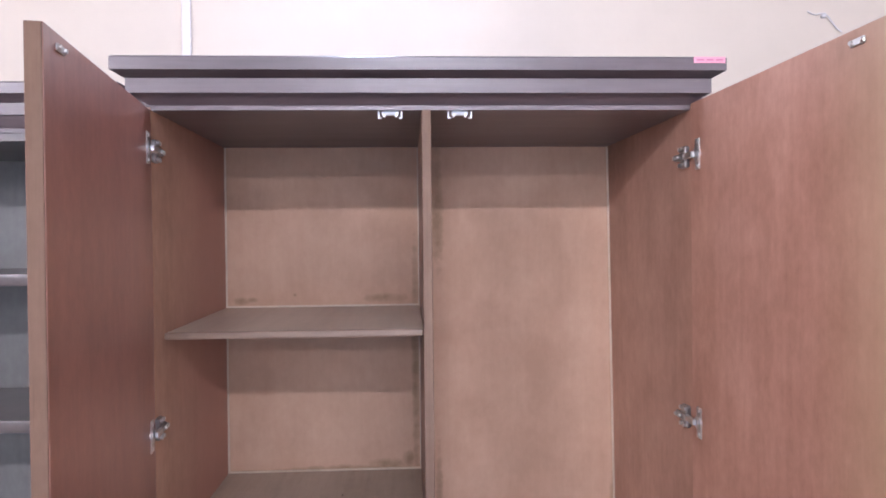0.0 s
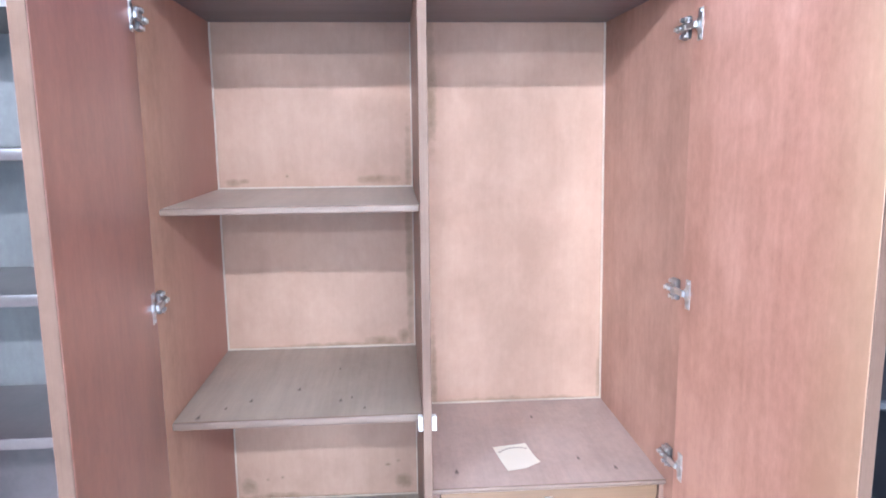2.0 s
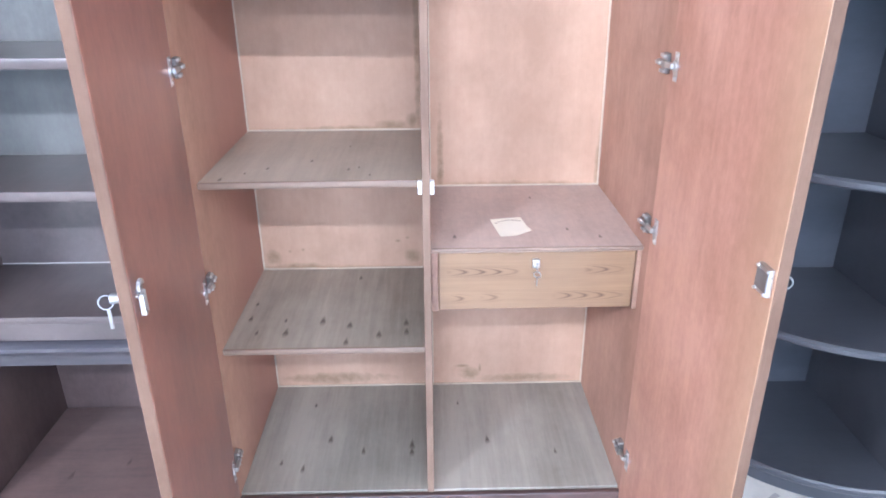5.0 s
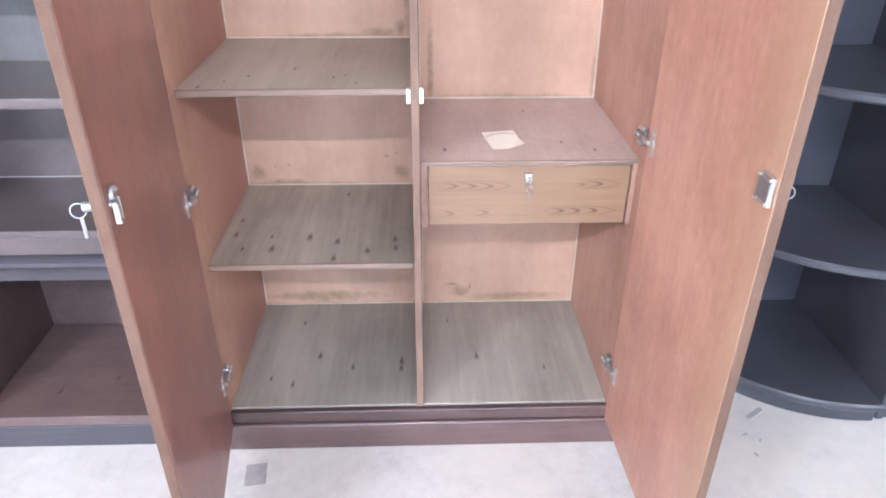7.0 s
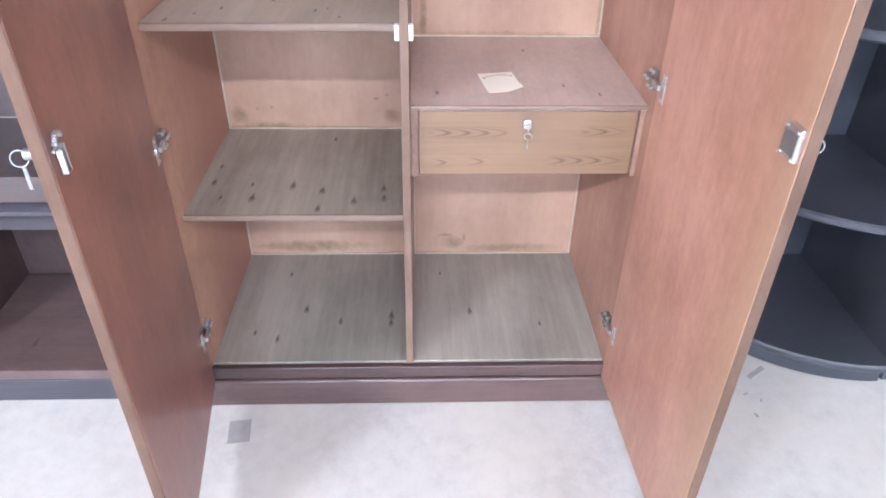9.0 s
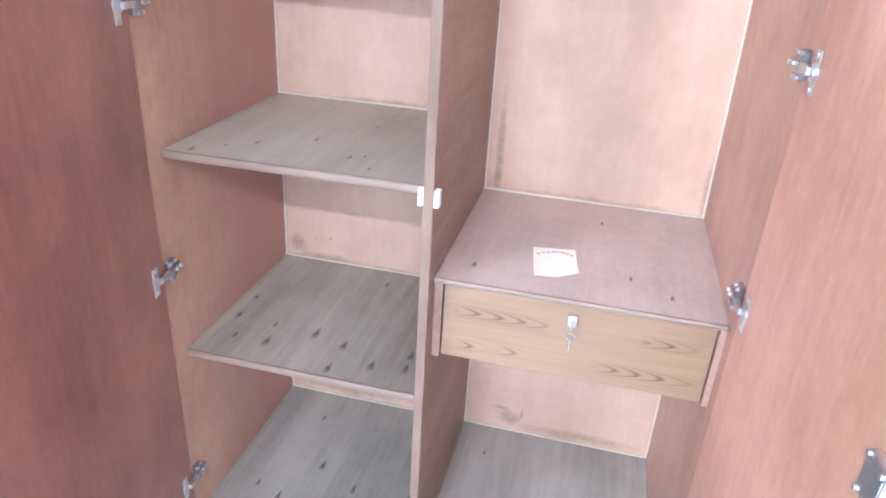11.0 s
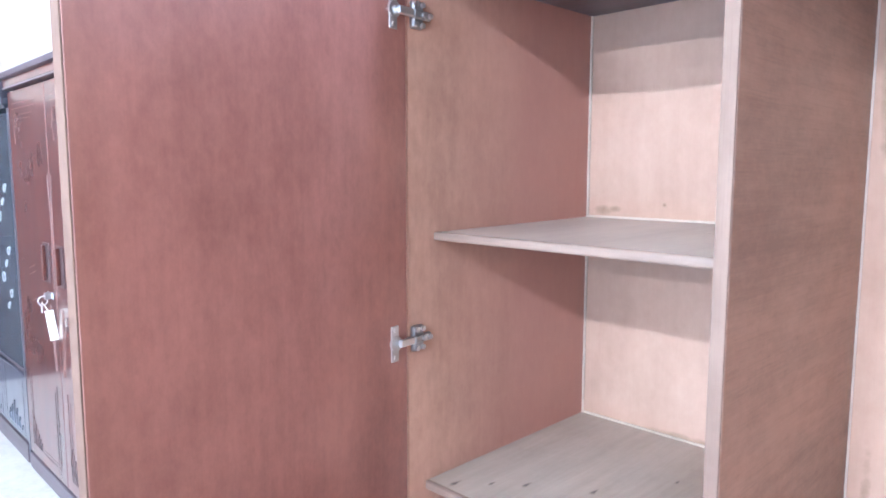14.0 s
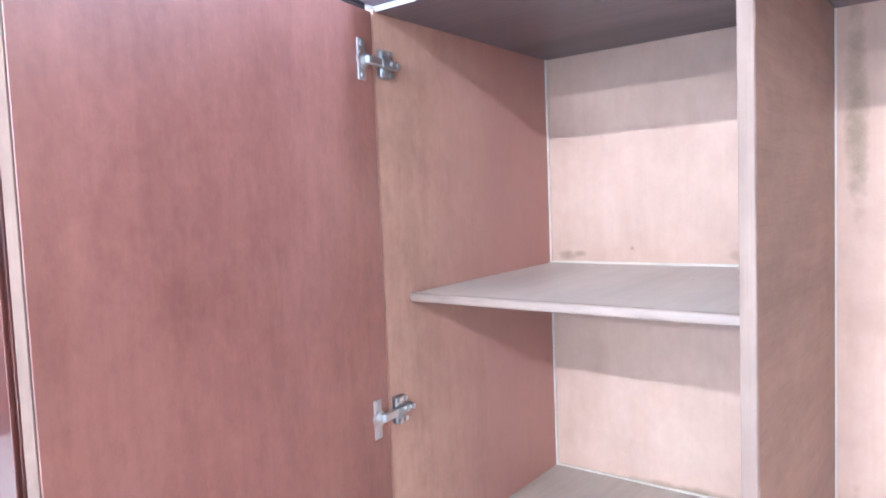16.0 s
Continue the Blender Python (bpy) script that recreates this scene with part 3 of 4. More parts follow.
for x in (-0.055, 0.077):
    catch = box(x - 0.024, x + 0.024, 0.01, 0.028, TOP - 0.0035, TOP, 0.0008, 1)
    box(x - 0.016, x + 0.016, 0.012, 0.026, TOP - 0.011, TOP - 0.0035, 0.0015, 1, catch)
    for k in (-1, 1):
        box(x + k * 0.0215 - 0.0015, x + k * 0.0215 + 0.0015, 0.01, 0.018, TOP - 0.016, TOP - 0.0035, 0.0006, 1, catch)
        box(x + k * 0.0195 - 0.0035, x + k * 0.0195 + 0.0035, 0.01, 0.018, TOP - 0.018, TOP - 0.0155, 0.0006, 1, catch)
        rod((x + k * 0.011, 0.009, TOP - 0.0125), (x + k * 0.011, 0.024, TOP - 0.0125), 0.0025, 10, catch)
    part("catch", catch, M_BRIGHT, ward, "bright sprung door catch")
for x in (PL - 0.009, PR):
    pad = box(x, x + 0.009, -0.002, 0.014, 0.967, 0.997, 0.0015)
    part("bumper", pad, M_WHITE, ward, "white plastic bumper")


def door(x, y, turn, side, width, material, hinges, label, z1=1.829):
    """A door whose own x runs from its hinges to its free edge; its inner face is at y 0 and looks towards side."""
    s, z0, thick = side, 0.088, 0.02
    ya, yb = sorted((0.0, -s * thick))
    leaf = mesh_object("door", box(0, width, ya, yb, z0, z1, 0.001), material)
    mid = leaf.location.copy()
    leaf.parent = ward
    m = pose(x, y, 0, 0, 0, turn)
    leaf.matrix_local = Matrix.Translation(-ward.location) @ m @ Matrix.Translation(mid)
    tagged(leaf, label)

    def fix(name, bm, mat, text=""):
        bm.transform(Matrix.Translation(-mid))
        return part(name, bm, mat, leaf, text, local=True)

    ys = sorted((-s * (thick - 0.001), -s * 0.001))
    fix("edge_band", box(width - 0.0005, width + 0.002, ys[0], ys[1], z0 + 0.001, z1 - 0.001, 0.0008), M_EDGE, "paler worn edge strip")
    for z in hinges:
        h = box(0.022, 0.04, *sorted((0.0, s * 0.0025)), z - 0.029, z + 0.029, 0.001, 1)
        for k in (-1, 1):
            rod((0.031, 0, z + k * 0.022), (0.031, s * 0.0042, z + k * 0.022), 0.0038, 10, h)
        rod((0.029, 0, z), (0.029, s * 0.004, z), 0.0125, 18, h)
        fix("hinge_plate", h, M_METAL, "nickel hinge plate with two screws")
        arm = box(-0.008, 0.026, *sorted((s * 0.0042, s * 0.0115)), z - 0.006, z + 0.006, 0.0015, 1)
        fix("hinge_arm", arm, M_METAL, "bright hinge arm")
        h = box(-0.05, -0.0082, *sorted((s * 0.004, s * 0.012)), z - 0.0065, z + 0.0065, 0.002, 1)
        box(-0.037, -0.0105, *sorted((-s * 0.004, s * 0.007)), z - 0.021, z + 0.021, 0.003, 1, h)
        fix("hinge_mount", h, M_METAL_DARK, "screwed steel hinge mount")
        for xx, dz, lift in ((-0.0315, 0.0155, 0.011), (-0.0165, 0.0155, 0.011), (-0.0315, -0.0155, 0.011), (-0.0165, -0.0155, 0.011), (-0.045, 0, 0.0155), (-0.03, 0, 0.0155)):
            fix("screw", rod((xx, s * (lift - 0.005), z + dz), (xx, s * lift, z + dz), 0.0042, 12), M_METAL)
    plate = box(width - 0.062, width - 0.036, *sorted((0.0, s * 0.003)), z1 - 0.022, z1 - 0.013, 0.001, 1)
    for k in (0.058, 0.04):
        rod((width - k, 0, z1 - 0.0175), (width - k, s * 0.006, z1 - 0.0175), 0.003, 10, plate)
    fix("catch_plate", plate, M_METAL, "small metal catch plate")
    return leaf, fix


LEFT_W, RIGHT_W, LOCK_Z = 0.512, 0.513, 0.982
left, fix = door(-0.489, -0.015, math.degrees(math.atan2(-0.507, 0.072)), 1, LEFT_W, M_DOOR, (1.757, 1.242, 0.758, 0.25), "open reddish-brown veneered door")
LATCH_Z = LOCK_Z + 0.01
fix("latch_plate", rod((LEFT_W + 0.004 - 0.04, 0, LATCH_Z - 0.006), (LEFT_W + 0.004 - 0.04, 0.003, LATCH_Z - 0.006), 0.014, 20), M_METAL_DARK, "dark steel latch plate")
strike = box(LEFT_W + 0.004 - 0.034, LEFT_W + 0.004 - 0.008, 0.003, 0.007, LATCH_Z - 0.006, LATCH_Z - 0.002, 0.001, 1)
box(LEFT_W + 0.004 - 0.034, LEFT_W + 0.004 - 0.031, 0.003, 0.012, LATCH_Z - 0.038, LATCH_Z - 0.002, 0.001, 1, strike)
box(LEFT_W + 0.004 - 0.022, LEFT_W + 0.004 - 0.019, 0.003, 0.012, LATCH_Z - 0.038, LATCH_Z - 0.006, 0.001, 1, strike)
box(LEFT_W + 0.004 - 0.034, LEFT_W + 0.004 - 0.019, 0.003, 0.012, LATCH_Z - 0.041, LATCH_Z - 0.037, 0.001, 1, strike)
for k in range(9):
    a = math.pi * (0.05 + 0.8 * k / 8)
    cx, cz = LEFT_W + 0.004 - 0.032 + 0.012 * math.cos(a), LATCH_Z + 0.012 * math.sin(a)
    box(cx - 0.0022, cx + 0.0022, 0.003, 0.009, cz - 0.003, cz + 0.003, 0.001, 1, strike)
fix("latch", strike, M_METAL, "bright metal latch hook")
pull = rod((LEFT_W - 0.04, -0.02, LOCK_Z - 0.01), (LEFT_W - 0.04, -0.044, LOCK_Z - 0.01), 0.008, 14)
ring((LEFT_W - 0.04, -0.052, LOCK_Z - 0.016), 0.011, 0.001, (1, 0.0, 0.25), pull)
box(LEFT_W - 0.041, LEFT_W - 0.039, -0.053, -0.047, LOCK_Z - 0.062, LOCK_Z - 0.028, 0.001, 1, pull)
fix("key", pull, M_METAL_DARK, "key with a ring hanging in the lock")

right, fix = door(0.514, -0.012, math.degrees(math.atan2(-0.513, 0.018)), -1, RIGHT_W, M_DOOR_RIGHT, (1.742, 1.242, 0.889, 0.26), "open reddish-brown door, veneer lightened for its lit side", 1.841)
LX, LZ = RIGHT_W - 0.0225, LOCK_Z + 0.013
case = box(LX - 0.0185, LX + 0.0185, -0.009, 0, LZ - 0.023, LZ + 0.023, 0.002, 2)
for k in (-1, 1):
    for j in (-1, 1):
        rod((LX + k * 0.0145, -0.009, LZ + j * 0.019), (LX + k * 0.0145, -0.0125, LZ + j * 0.019), 0.0028, 10, case)
box(LX + 0.0185, RIGHT_W - 0.001, -0.008, -0.004, LZ + 0.008, LZ + 0.0125, 0.001, 1, case)
fix("lock_face", box(LX - 0.0165, LX + 0.0165, -0.0101, -0.0091, LZ - 0.0155, LZ + 0.0155), M_STEEL, "dark steel lock face")
fix("lock_case", case, M_METAL, "square metal lock case")
pull = rod((RIGHT_W - 0.035, 0.02, LOCK_Z + 0.006), (RIGHT_W - 0.035, 0.034, LOCK_Z + 0.006), 0.008, 14)
ring((RIGHT_W - 0.035, 0.04, LOCK_Z), 0.009, 0.0015, (1, 0.0, 0.25), pull)
fix("key", pull, M_METAL_DARK, "key with a ring hanging in the lock")


# ---- paper on the drawer shelf ----
def sheet():
    """A small sheet, a little curled at its near corner."""
    steps, thick = 10, 0.0005
    bm = bmesh.new()
    a, b, c, d = Vector((0.174, 0.215)), Vector((0.254, 0.229)), Vector((0.268, 0.12)), Vector((0.19, 0.089))
    sides = []
    for base in (0.0, thick):
        grid = []
        for j in range(steps + 1):
            row = []
            for i in range(steps + 1):
                u, v = i / steps, j / steps
                p = a.lerp(b, u).lerp(d.lerp(c, u), v)
                lift = 0.0003 + 0.014 * max(0.0, u + v - 1.55) + 0.008 * max(0.0, v - u - 0.5)
                row.append(bm.verts.new((p.x, p.y, 0.824 + lift + base)))
            grid.append(row)
        for j in range(steps):
            for i in range(steps):
                q = (grid[j][i], grid[j + 1][i], grid[j + 1][i + 1], grid[j][i + 1])
                bm.faces.new(q if base else q[::-1])
        sides.append([grid[0][i] for i in range(steps)] + [grid[j][steps] for j in range(steps)] + [grid[steps][i] for i in range(steps, 0, -1)] + [grid[j][0] for j in range(steps, 0, -1)])
    for k in range(4 * steps):
        j = (k + 1) % (4 * steps)
        bm.faces.new((sides[0][k], sides[0][j], sides[1][j], sides[1][k]))
    bmesh.ops.recalc_face_normals(bm, faces=bm.faces[:])
    return bm


note = thing("paper_note", 0.22, 0.16, 0.824, "small curled cream paper slip with faint printed border on shelf", "paper")
leaf = part("sheet", sheet(), M_PAPER, note)
for k in range(8):
    t = k / 7
    x, y = 0.187 + 0.062 * t, 0.2 + 0.014 * t - 0.012 * (2 * t - 1) ** 2
    part("print", box(x - 0.0035, x + 0.0035, y - 0.003, y + 0.003, 0.8247, 0.8251), M_INK, note)


# ---- bookcase beside the wardrobe ----
BL, BR = -1.172, -0.565
book = thing("bookcase", (BL + BR) / 2, 0.22, 0, "dark brown wooden bookcase with empty open shelves and a stepped cornice", "bookcase")
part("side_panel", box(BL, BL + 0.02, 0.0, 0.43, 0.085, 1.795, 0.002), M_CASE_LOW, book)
part("side_panel", box(BR - 0.02, BR, 0.0, 0.43, 0.085, 1.795, 0.002), M_CASE, book)
# lowest open bay: darker board in place of the shade under its shelf
part("back_panel", box(BL + 0.02, BR - 0.02, 0.31, 0.318, 0.66, 0.97), M_CASE, book, "board back in a blackish brown that paints in the bay's shade")
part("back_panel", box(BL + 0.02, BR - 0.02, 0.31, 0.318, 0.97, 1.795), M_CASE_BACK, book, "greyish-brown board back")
part("back_panel", box(BL + 0.02, BR - 0.02, 0.42, 0.43, 0.085, 0.66), M_CASE_LOW, book, "dark brown board back, deepened for the shade of its bay")
part("top_panel", box(BL + 0.02, BR - 0.02, 0.0, 0.31, 1.776, 1.794), M_CASE, book)
for z in (1.534, 1.264, 0.983):
    part("shelf", box(BL + 0.02, BR - 0.02, 0.0, 0.309, z - 0.023, z, 0.003), M_CASE, book, "dusty dark brown shelf")
part("ledge", box(BL + 0.02, BR - 0.02, -0.002, 0.42, 0.658, 0.677, 0.003), M_CASE, book)
part("apron", box(BL + 0.02, BR - 0.02, 0.002, 0.02, 0.612, 0.658, 0.002), M_CASE, book)
part("waist_moulding", tiers([(0.545, 0.0), (0.56, 0.006), (0.586, 0.014), (0.592, 0.02), (0.602, 0.02), (0.606, 0.015), (0.61, 0.006)], BL, BR, 0.018), M_TRIM, book, "dark glossy moulding round the waist")
part("bottom_panel", box(BL + 0.02, BR - 0.02, -0.004, 0.415, 0.09, 0.12, 0.003), M_CASE_BOTTOM, book, "worn reddish-brown bottom board")
part("plinth", tiers([(0, -0.012), (0.075, -0.012), (0.08, -0.002), (0.085, 0.002), (0.09, 0.0)], BL, BR, 0.43), M_TRIM, book, "dark plinth")
part("joint_strip", box(BL + 0.02, BR - 0.02, 0.307, 0.309, 0.677, 0.679), M_FAR_WALL, book, "pale filler line at the back of the ledge")
for x, k in ((BL + 0.02, 1), (BR - 0.02, -1)):
    for y in (0.05, 0.26):
        for z in (1.534, 1.264, 0.983):
            part("shelf_pin", rod((x, y, z - 0.028), (x + k * 0.012, y, z - 0.028), 0.004, 10), M_WHITE, book, "white plastic shelf pin")
part("cornice", tiers([(1.79, 0.002), (1.798, 0.002), (1.8, 0.0), (1.819, 0.016), (1.82, 0.02), (1.841, 0.02), (1.842, 0.016), (1.854, 0.036), (1.855, 0.04), (1.873, 0.04), (1.876, 0.037)], BL + 0.01, BR - 0.01, 0.43), M_DARK, book, "dark stained stepped cornice")


# ---- quarter-round end shelf ----
CX, CY = 1.315, 0.552
end = thing("corner_shelf", 1.1, 0.35, 0, "near-black glossy quarter-round corner shelf unit, empty, on the concrete floor", "shelf")
part("back_panel", box(0.775, CX, CY, CY + 0.018, 0.02, 1.86, 0.002), M_EBONY, end)
part("side_panel", box(CX, CX + 0.02, 0.03, CY + 0.018, 0.02, 1.86, 0.002), M_EBONY, end)
part("base", quarter(CX, CY, 0.513, 0, 0.058), M_EBONY, end, "curved black base")
for z, r in ((0.083, 0.54), (0.518, 0.545), (0.957, 0.545), (1.396, 0.545), (1.84, 0.55)):
    part("shelf", quarter(CX, CY, r, z - 0.025, z), M_EBONY, end, "black quarter-round shelf")
tall = thing("tall_cabinet", 1.72, 0.3, 0, "dark lacquered tall cabinet beside the corner shelf", "cabinet")
part("body", box(1.337, 2.12, 0.062, 0.58, 0.07, 1.88, 0.003), M_EBONY, tall)
part("plinth", box(1.337, 2.12, 0.056, 0.58, 0, 0.07, 0.003), M_EBONY, tall)
for x0, x1 in ((1.34, 1.718), (1.722, 2.115)):
    leaf = part("cabinet_door", box(x0, x1, 0.042, 0.061, 0.09, 1.86, 0.004), M_EBONY, tall)
    part("handle", rod((1.70 if x0 < 1.5 else 1.74, 0.035, 0.95), (1.70 if x0 < 1.5 else 1.74, 0.035, 1.1), 0.006, 12), M_METAL, leaf)


# ---- red wardrobe and glazed cabinet farther along the wall ----
RX0, RX1, RY = -3.57, -2.35, 0.13
red = thing("lacquered_wardrobe", (RX0 + RX1) / 2, 0.3, 0, "glossy red-brown lacquered wardrobe with carved line ornament and a tagged key", "wardrobe")
part("body", box(RX0, RX1, RY + 0.022, 0.63, 0.08, 1.9, 0.003), M_RED, red)
part("plinth", box(RX0, RX1, RY - 0.004, 0.63, 0, 0.08, 0.006), M_DARK, red)
part("cornice_bead", tiers([(1.9, -0.124), (1.903, -0.114), (1.912, -0.114), (1.915, -0.122)], RX0 - 0.13, RX1 + 0.13, 0.63), M_DARK, red, "thin dark bead under the frieze")
part("frieze", tiers([(1.9155, -0.118), (1.948, -0.118)], RX0 - 0.13, RX1 + 0.13, 0.63), M_RED, red, "glossy sloping frieze")
part("cornice", tiers([(1.9485, -0.105), (1.952, -0.096), (1.972, -0.09), (1.976, -0.094)], RX0 - 0.13, RX1 + 0.13, 0.63), M_DARK, red, "dark top moulding")


def stroke(points, r):
    """One thin raised line through points on a door's face."""
    bm = bmesh.new()
    rows = []
    for k, p in enumerate(points):
        along = (Vector(points[min(k + 1, len(points) - 1)]) - Vector(points[max(k - 1, 0)])).normalized()
        side = Vector((0, 1, 0)).cross(along).normalized()
        rows.append([bm.verts.new(Vector(p) + r * (math.cos(a) * side + math.sin(a) * Vector((0, 1, 0)))) for a in (j * math.pi / 3 for j in range(6))])
    for a, b in zip(rows, rows[1:]):
        for j in range(6):
            bm.faces.new((a[j], a[(j + 1) % 6], b[(j + 1) % 6], b[j]))
    bm.faces.new(rows[0])
    bm.faces.new(rows[-1][::-1])
    bmesh.ops.recalc_face_normals(bm, faces=bm.faces[:])
    return bm


for x0, x1 in ((RX0 + 0.004, -2.962), (-2.958, RX1 - 0.004)):
    leaf = part("wardrobe_door", box(x0, x1, RY, RY + 0.021, 0.09, 1.89, 0.004), M_RED, red, "glossy red-brown door")
    for z, a, b in ((1.83, 0.07, 0.45), (1.805, 0.07, 0.45), (1.775, 0.2, 0.4), (1.755, 0.2, 0.36)):
        part("inlay_line", box(x0 + a, x0 + b, RY - 0.0015, RY, z, z + 0.003), M_GROOVE, leaf, "fine carved line")
    for inset in (0.075, 0.105):
        c = 0.1 + inset * 0.6
        for line in ((x0 + inset + 0.12, x1 - inset - 0.0035, c, c + 0.003), (x1 - inset - 0.003, x1 - inset, c, 0.62 - inset), (x0 + inset, x0 + inset + 0.003, c + 0.12, 0.62 - inset)):
            part("inlay_line", box(line[0], line[1], RY - 0.0015, RY, line[2], line[3]), M_DARK_V, leaf, "dark carved line")
    for k in range(7):
        bx, tip = x0 + 0.085 + 0.022 * k, 0.15 * (1 - k / 8)
        part("carved_leaf", stroke([(bx, RY, 0.15), (bx - 0.008, RY, 0.15 + tip * 0.6), (bx + 0.012, RY, 0.15 + tip)], 0.004), M_DARK_V, leaf, "dark carved leaf")
    part("carved_curl", ring((x0 + 0.12, RY, 1.75), 0.03, 0.002, (0, 1, 0)), M_GROOVE, leaf, "fine curled carving")
    part("carved_curl", stroke([(x0 + 0.1, RY, 1.74), (x0 + 0.085, RY, 1.7), (x0 + 0.1, RY, 1.64)], 0.002), M_GROOVE, leaf, "fine curled carving")
    hx, away = (x1 - 0.1, -1) if x0 < -3 else (x0 + 0.1, 1)
    for k in range(3):
        part("inlay_line", stroke([(hx + away * (0.2 + 0.05 * j), RY, 1.08 - 0.03 * k - 0.012 * j - 0.1 * (k == 2)) for j in range(3)], 0.0018), M_GROOVE, leaf, "fine carved line")
        sweep = [(hx - away * (0.055 - 0.03 * t) + away * 0.012 * k, RY, 0.62 + 0.3 * t) for t in (0, 0.5, 1)]
        part("inlay_line", stroke(sweep, 0.0016), M_GROOVE, leaf, "fine carved line")
    sweep = [(hx - away * (0.09 - 0.07 * (t - 0.5) ** 2), RY, 1.0 + 0.5 * t) for t in (0, 0.25, 0.5, 0.75, 1)]
    part("inlay_line", stroke(sweep, 0.0022), M_GROOVE, leaf, "fine carved line")
    plate = part("handle", box(hx - 0.045, hx + 0.045, RY - 0.006, RY, 1.02, 1.2, 0.003), M_DARK_V, leaf, "dark recessed upright handle")
    box_bar = box(hx - 0.008, hx + 0.008, RY - 0.024, RY - 0.006, 1.03, 1.19, 0.004)
    part("handle", box_bar, M_RED, leaf, "red-brown upright handle bar")
    if x0 < -3:
        lx = hx + 0.03
        lock = rod((lx, RY, 0.965), (lx, RY - 0.028, 0.965), 0.016, 16)
        box(lx - 0.05, lx + 0.03, RY - 0.004, RY, 0.95, 0.98, 0.002, 1, lock)
        ring((lx, RY - 0.036, 0.945), 0.02, 0.003, (1, 0.2, 0), lock)
        box(lx - 0.012, lx - 0.006, RY - 0.042, RY - 0.036, 0.89, 0.935, 0.001, 1, lock)
        part("lock", lock, M_METAL, leaf, "chrome lock with key ring")
        tx, ty = lx + 0.06, RY - 0.03
        part("string", rod((lx, RY - 0.04, 0.94), (tx, ty, 0.905), 0.002, 6), M_PAPER, leaf, "short yellow string")
        tag = box(-0.017, 0.017, -0.0008, 0.0008, -0.135, 0, 0.0006)
        tag.transform(pose(tx, ty, 0.91, 0, -7, 72))
        part("tag", tag, M_PAPER, leaf, "white paper tag")

# ---- tall dark wardrobe across the end of the shop ----
far = thing("tall_wardrobe", -5.6, -1.3, 0, "tall dark red-brown wooden wardrobe at the end of the shop", "wardrobe")
part("body", box(-5.94, -5.32, -2.6, 0.0, 0.07, 1.96, 0.004), M_DARK_V, far)
part("plinth", box(-5.94, -5.35, -2.58, -0.02, 0, 0.07), M_DARK, far)
part("cornice", box(-5.94, -5.29, -2.63, 0.03, 1.96, 2.01, 0.008), M_DARK, far)
for k in range(4):
    leaf = part("wardrobe_door", box(-5.32, -5.3, -2.59 + 0.645 * k, -1.95 + 0.645 * k, 0.09, 1.94, 0.004), M_DARK_V, far)
    part("handle", rod((-5.285, -2.03 + 0.645 * k if k % 2 == 0 else -2.51 + 0.645 * k, 0.95), (-5.285, -2.03 + 0.645 * k if k % 2 == 0 else -2.51 + 0.645 * k, 1.1), 0.006, 10), M_METAL, leaf)

# ---- dark shelf unit between the red wardrobe and the bookcase ----
UX0, UX1 = -2.24, -1.32
unit = thing("shelf_unit", (UX0 + UX1) / 2, 0.35, 0, "dark brown shelf unit with a blue-grey ledge over closed doors", "shelf")
part("body", box(UX0, UX1, 0.105, 0.6, 0.07, 0.583, 0.003), M_TRIM, unit)
part("plinth", box(UX0 + 0.01, UX1 - 0.01, 0.12, 0.6, 0, 0.07), M_DARK, unit)
part("ledge", box(UX0 - 0.05, UX1 + 0.02, 0.045, 0.6, 0.583, 0.603, 0.004), M_SLATE, unit, "blue-grey laminate ledge")
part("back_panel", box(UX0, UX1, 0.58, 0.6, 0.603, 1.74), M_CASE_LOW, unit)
part("side_panel", box(UX0, UX0 + 0.02, 0.24, 0.58, 0.603, 1.74, 0.002), M_DARK_V, unit)
part("side_panel", box(UX1 - 0.02, UX1, 0.15, 0.58, 0.603, 1.74, 0.002), M_DARK_V, unit)
part("top_panel", box(UX0, UX1, 0.14, 0.6, 1.74, 1.765, 0.003), M_DARK, unit)
for z in (1.5, 1.255, 1.17, 0.96, 0.755):
    board = part("shelf", box(UX0 + 0.06, UX1 - 0.02, 0.15, 0.58, z - 0.018, z, 0.002), M_CASE, unit)
    part("edge_strip", box(UX0 + 0.06, UX1 - 0.02, 0.1465, 0.15, z - 0.017, z - 0.001), M_SLATE, board, "pale edge strip")
for x0, x1 in ((UX0 + 0.004, -1.782), (-1.778, UX1 - 0.004)):
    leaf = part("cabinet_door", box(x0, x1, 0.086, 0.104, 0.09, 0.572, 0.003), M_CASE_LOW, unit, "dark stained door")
    part("handle", rod((-1.80 if x1 < -1.7 else -1.76, 0.08, 0.36), (-1.80 if x1 < -1.7 else -1.76, 0.08, 0.46), 0.005, 10), M_METAL, leaf)

GX0, GX1 = -4.6, -3.6
show = thing("display_cabinet", (GX0 + GX1) / 2, 0.4, 0, "dark display cabinet with glazed upper doors and carved lower doors", "cabinet")
part("body", box(GX0, GX1, 0.42, 0.63, 0.1, 1.82, 0.003), M_DARK_V, show)
for x in (GX0, GX1 - 0.03):
    part("stile", box(x, x + 0.03, 0.135, 0.42, 0.0, 1.82, 0.003), M_TRIM, show)
part("cornice", tiers([(1.82, -0.125), (1.84, -0.105), (1.87, -0.105)], GX0 - 0.125, GX1 + 0.125, 0.63), M_EBONY, show)
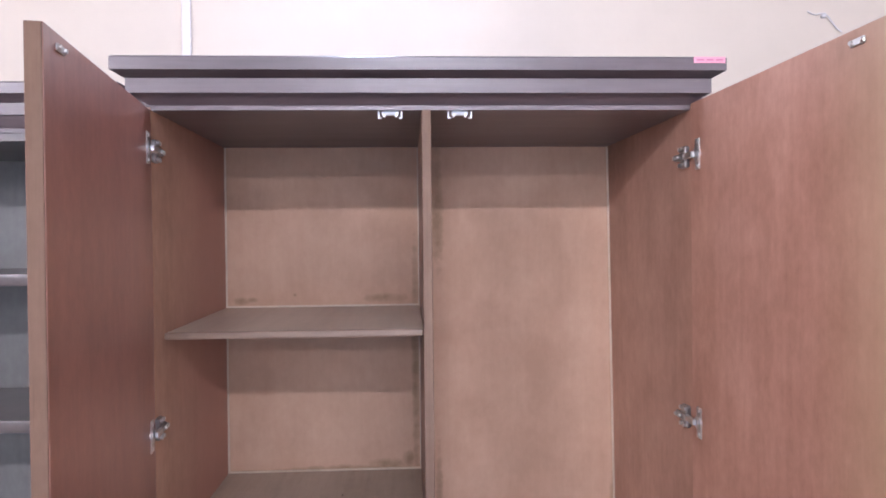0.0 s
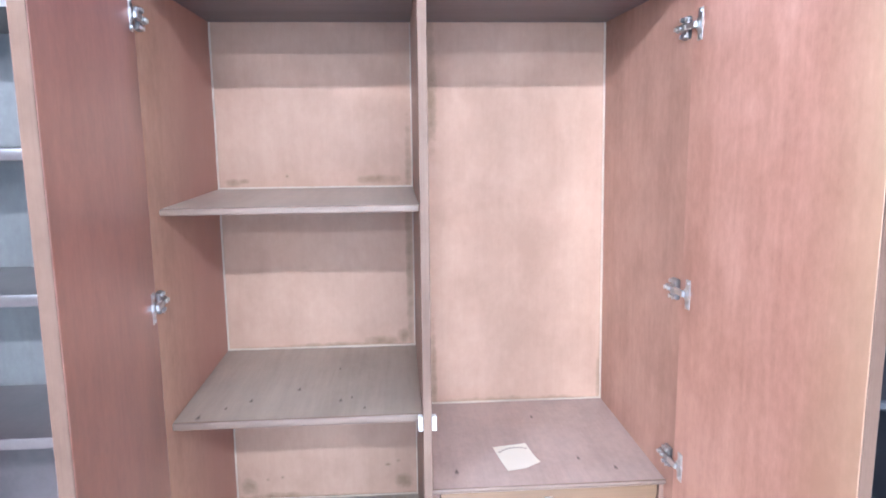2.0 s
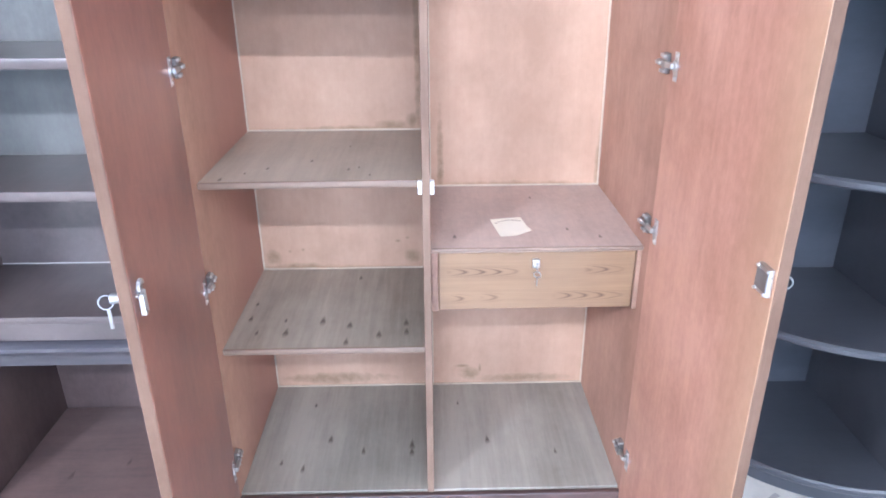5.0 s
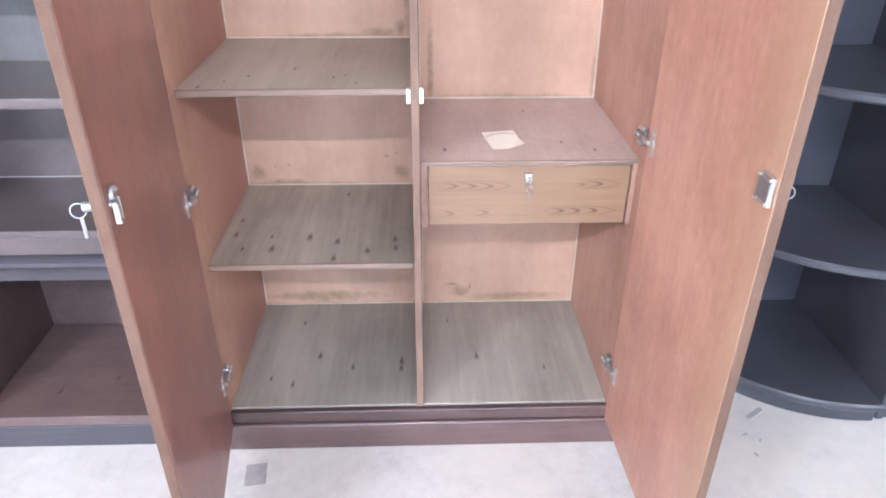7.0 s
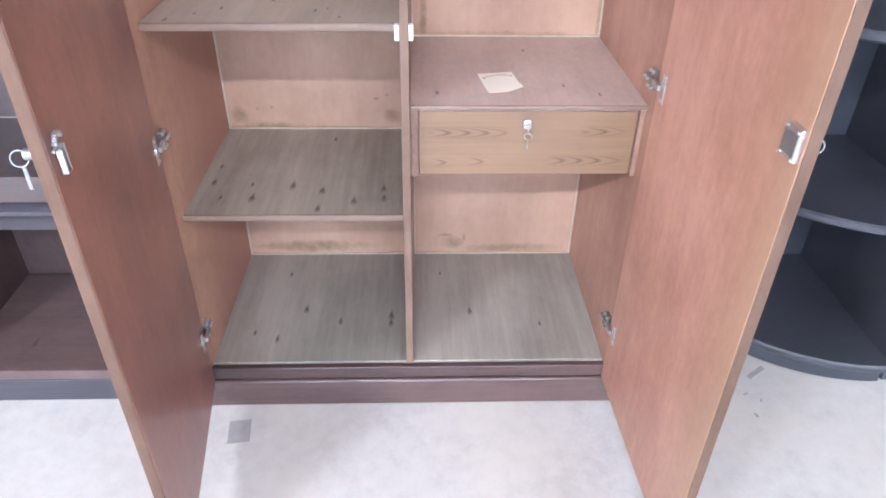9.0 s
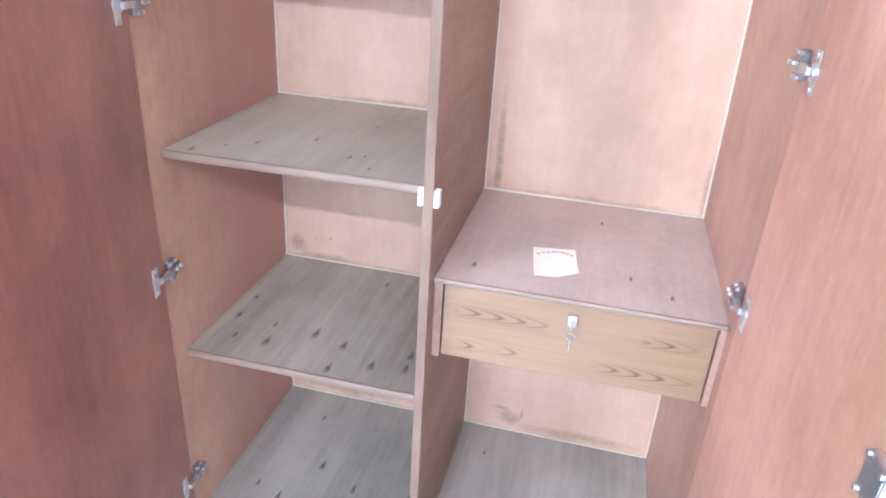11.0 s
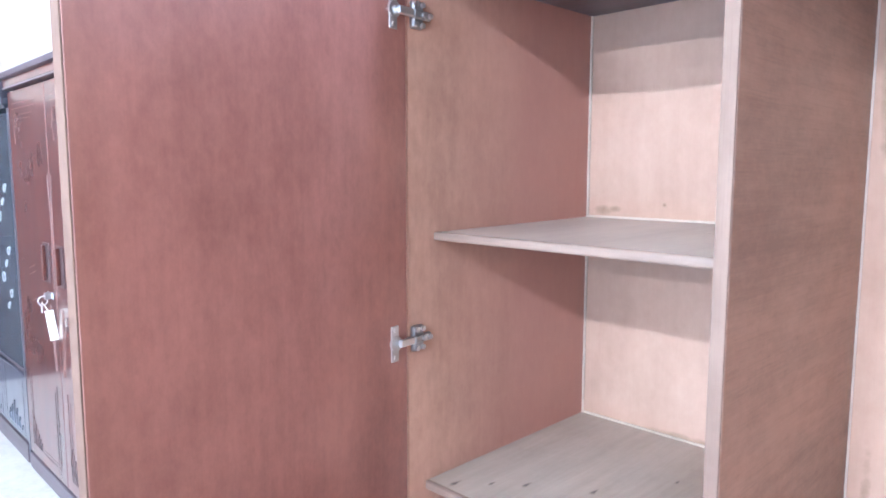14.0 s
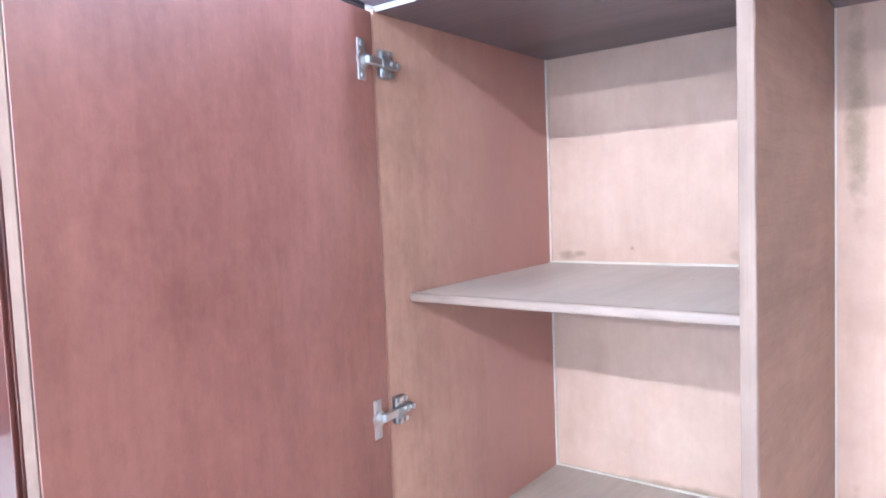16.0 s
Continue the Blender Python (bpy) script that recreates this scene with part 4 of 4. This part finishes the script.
part("plinth", box(GX0 + 0.03, GX1 - 0.03, 0.13, 0.42, 0, 0.1, 0.003), M_DARK, show)
for x in (GX0 - 0.005, GX1 - 0.035):
    part("post", box(x, x + 0.045, 0.105, 0.15, 1.8705, 1.96, 0.004), M_TRIM, show, "square dark corner post")
part("rail", box(GX0 + 0.041, GX1 - 0.036, 0.118, 0.136, 1.925, 1.945, 0.003), M_TRIM, show, "thin dark gallery rail")
part("shelf", box(GX0 + 0.03, GX1 - 0.03, 0.15, 0.42, 0.47, 0.49), M_DARK, show)
part("shelf", box(GX0 + 0.03, GX1 - 0.03, 0.16, 0.42, 1.1, 1.115), M_DARK, show)
for x0, x1 in ((GX0 + 0.032, -4.102), (-4.098, GX1 - 0.032)):
    pane = part("glass_door", box(x0, x1, 0.14, 0.145, 0.5, 1.8), M_GLASS, show, "dark shiny glass door")
    for k in range(9):
        ex, ez = x0 + 0.24 + 0.08 * math.sin(k * 2.1), 0.8 + 0.075 * k + 0.1 * (k > 4)
        etch = ring((ex, 0.138, ez), 0.014 + 0.006 * (k % 3), 0.0022, (0, 1, 0))
        ring((ex + 0.022, 0.138, ez + 0.016), 0.009, 0.002, (0, 1, 0), etch)
        part("etching", etch, M_FAR_WALL, pane, "pale curling etched ornament")
    low = part("cabinet_door", box(x0, x1, 0.136, 0.156, 0.11, 0.465, 0.004), M_GLOSS, show, "glossy dark carved lower door")
    for k in range(6):
        bx, tip = x0 + 0.12 + 0.05 * k, 0.13 - 0.035 * abs(k - 2)
        part("carved_leaf", stroke([(bx, 0.136, 0.15), (bx - 0.01, 0.136, 0.15 + tip * 0.6), (bx + 0.012, 0.136, 0.15 + tip)], 0.007), M_EBONY, low, "dark carved leaf")
    for line in ((x0 + 0.05, x1 - 0.05, 0.13, 0.134), (x0 + 0.046, x0 + 0.05, 0.13, 0.44), (x1 - 0.05, x1 - 0.046, 0.13, 0.44)):
        part("inlay_line", box(line[0], line[1], 0.1345, 0.136, line[2], line[3]), M_EBONY, low, "dark carved line")

# ---- small things on wall and floor ----
wire = bmesh.new()
last = None
for k in range(9):
    t = k / 8
    p = (1.13 + 0.1 * t, WALL - 0.006, 2.236 - 0.008 * math.sin(t * 9) - 0.055 * t * t)
    if last:
        rod(last, p, 0.002, 8, wire)
    last = p
box(1.17, 1.184, WALL - 0.01, WALL, 2.217, 2.227, 0.002, 1, wire)
tagged(mesh_object("wire", wire, M_CABLE), "thin grey wire clipped to the cream wall", "wire")
patch = box(-0.45, -0.395, -0.142, -0.068, 0.0, 0.0012, 0.0004, 1)
patch.transform(Matrix.Translation((-0.42, -0.1, 0)) @ Matrix.Rotation(0.12, 4, "Z") @ Matrix.Translation((0.42, 0.1, 0)))
tagged(mesh_object("floor_stain", patch, M_STAIN), "dark square adhesive mark on the concrete floor", "mark")
scrap = box(0.955, 1.025, 0.075, 0.09, 0, 0.003, 0.001)
scrap.transform(Matrix.Translation((0.99, 0.083, 0)) @ Matrix.Rotation(0.6, 4, "Z") @ Matrix.Translation((-0.99, -0.083, 0)))
tagged(mesh_object("wood_scrap", scrap, M_STAIN), "thin grey scrap lying on the concrete floor", "scrap")
for x, y, size, turn in ((0.929, 0.0, 0.008, 0.4), (0.962, -0.023, 0.006, 1.1), (0.928, -0.075, 0.007, 2.0)):
    chip = box(-size, size, -size * 0.5, size * 0.5, 0, 0.003, 0.001, 1)
    chip.transform(pose(x, y, 0, 0, 0, math.degrees(turn)))
    tagged(mesh_object("wood_chip", chip, M_STAIN), "small grey wood chip lying on the concrete floor", "scrap", "chips on the floor")
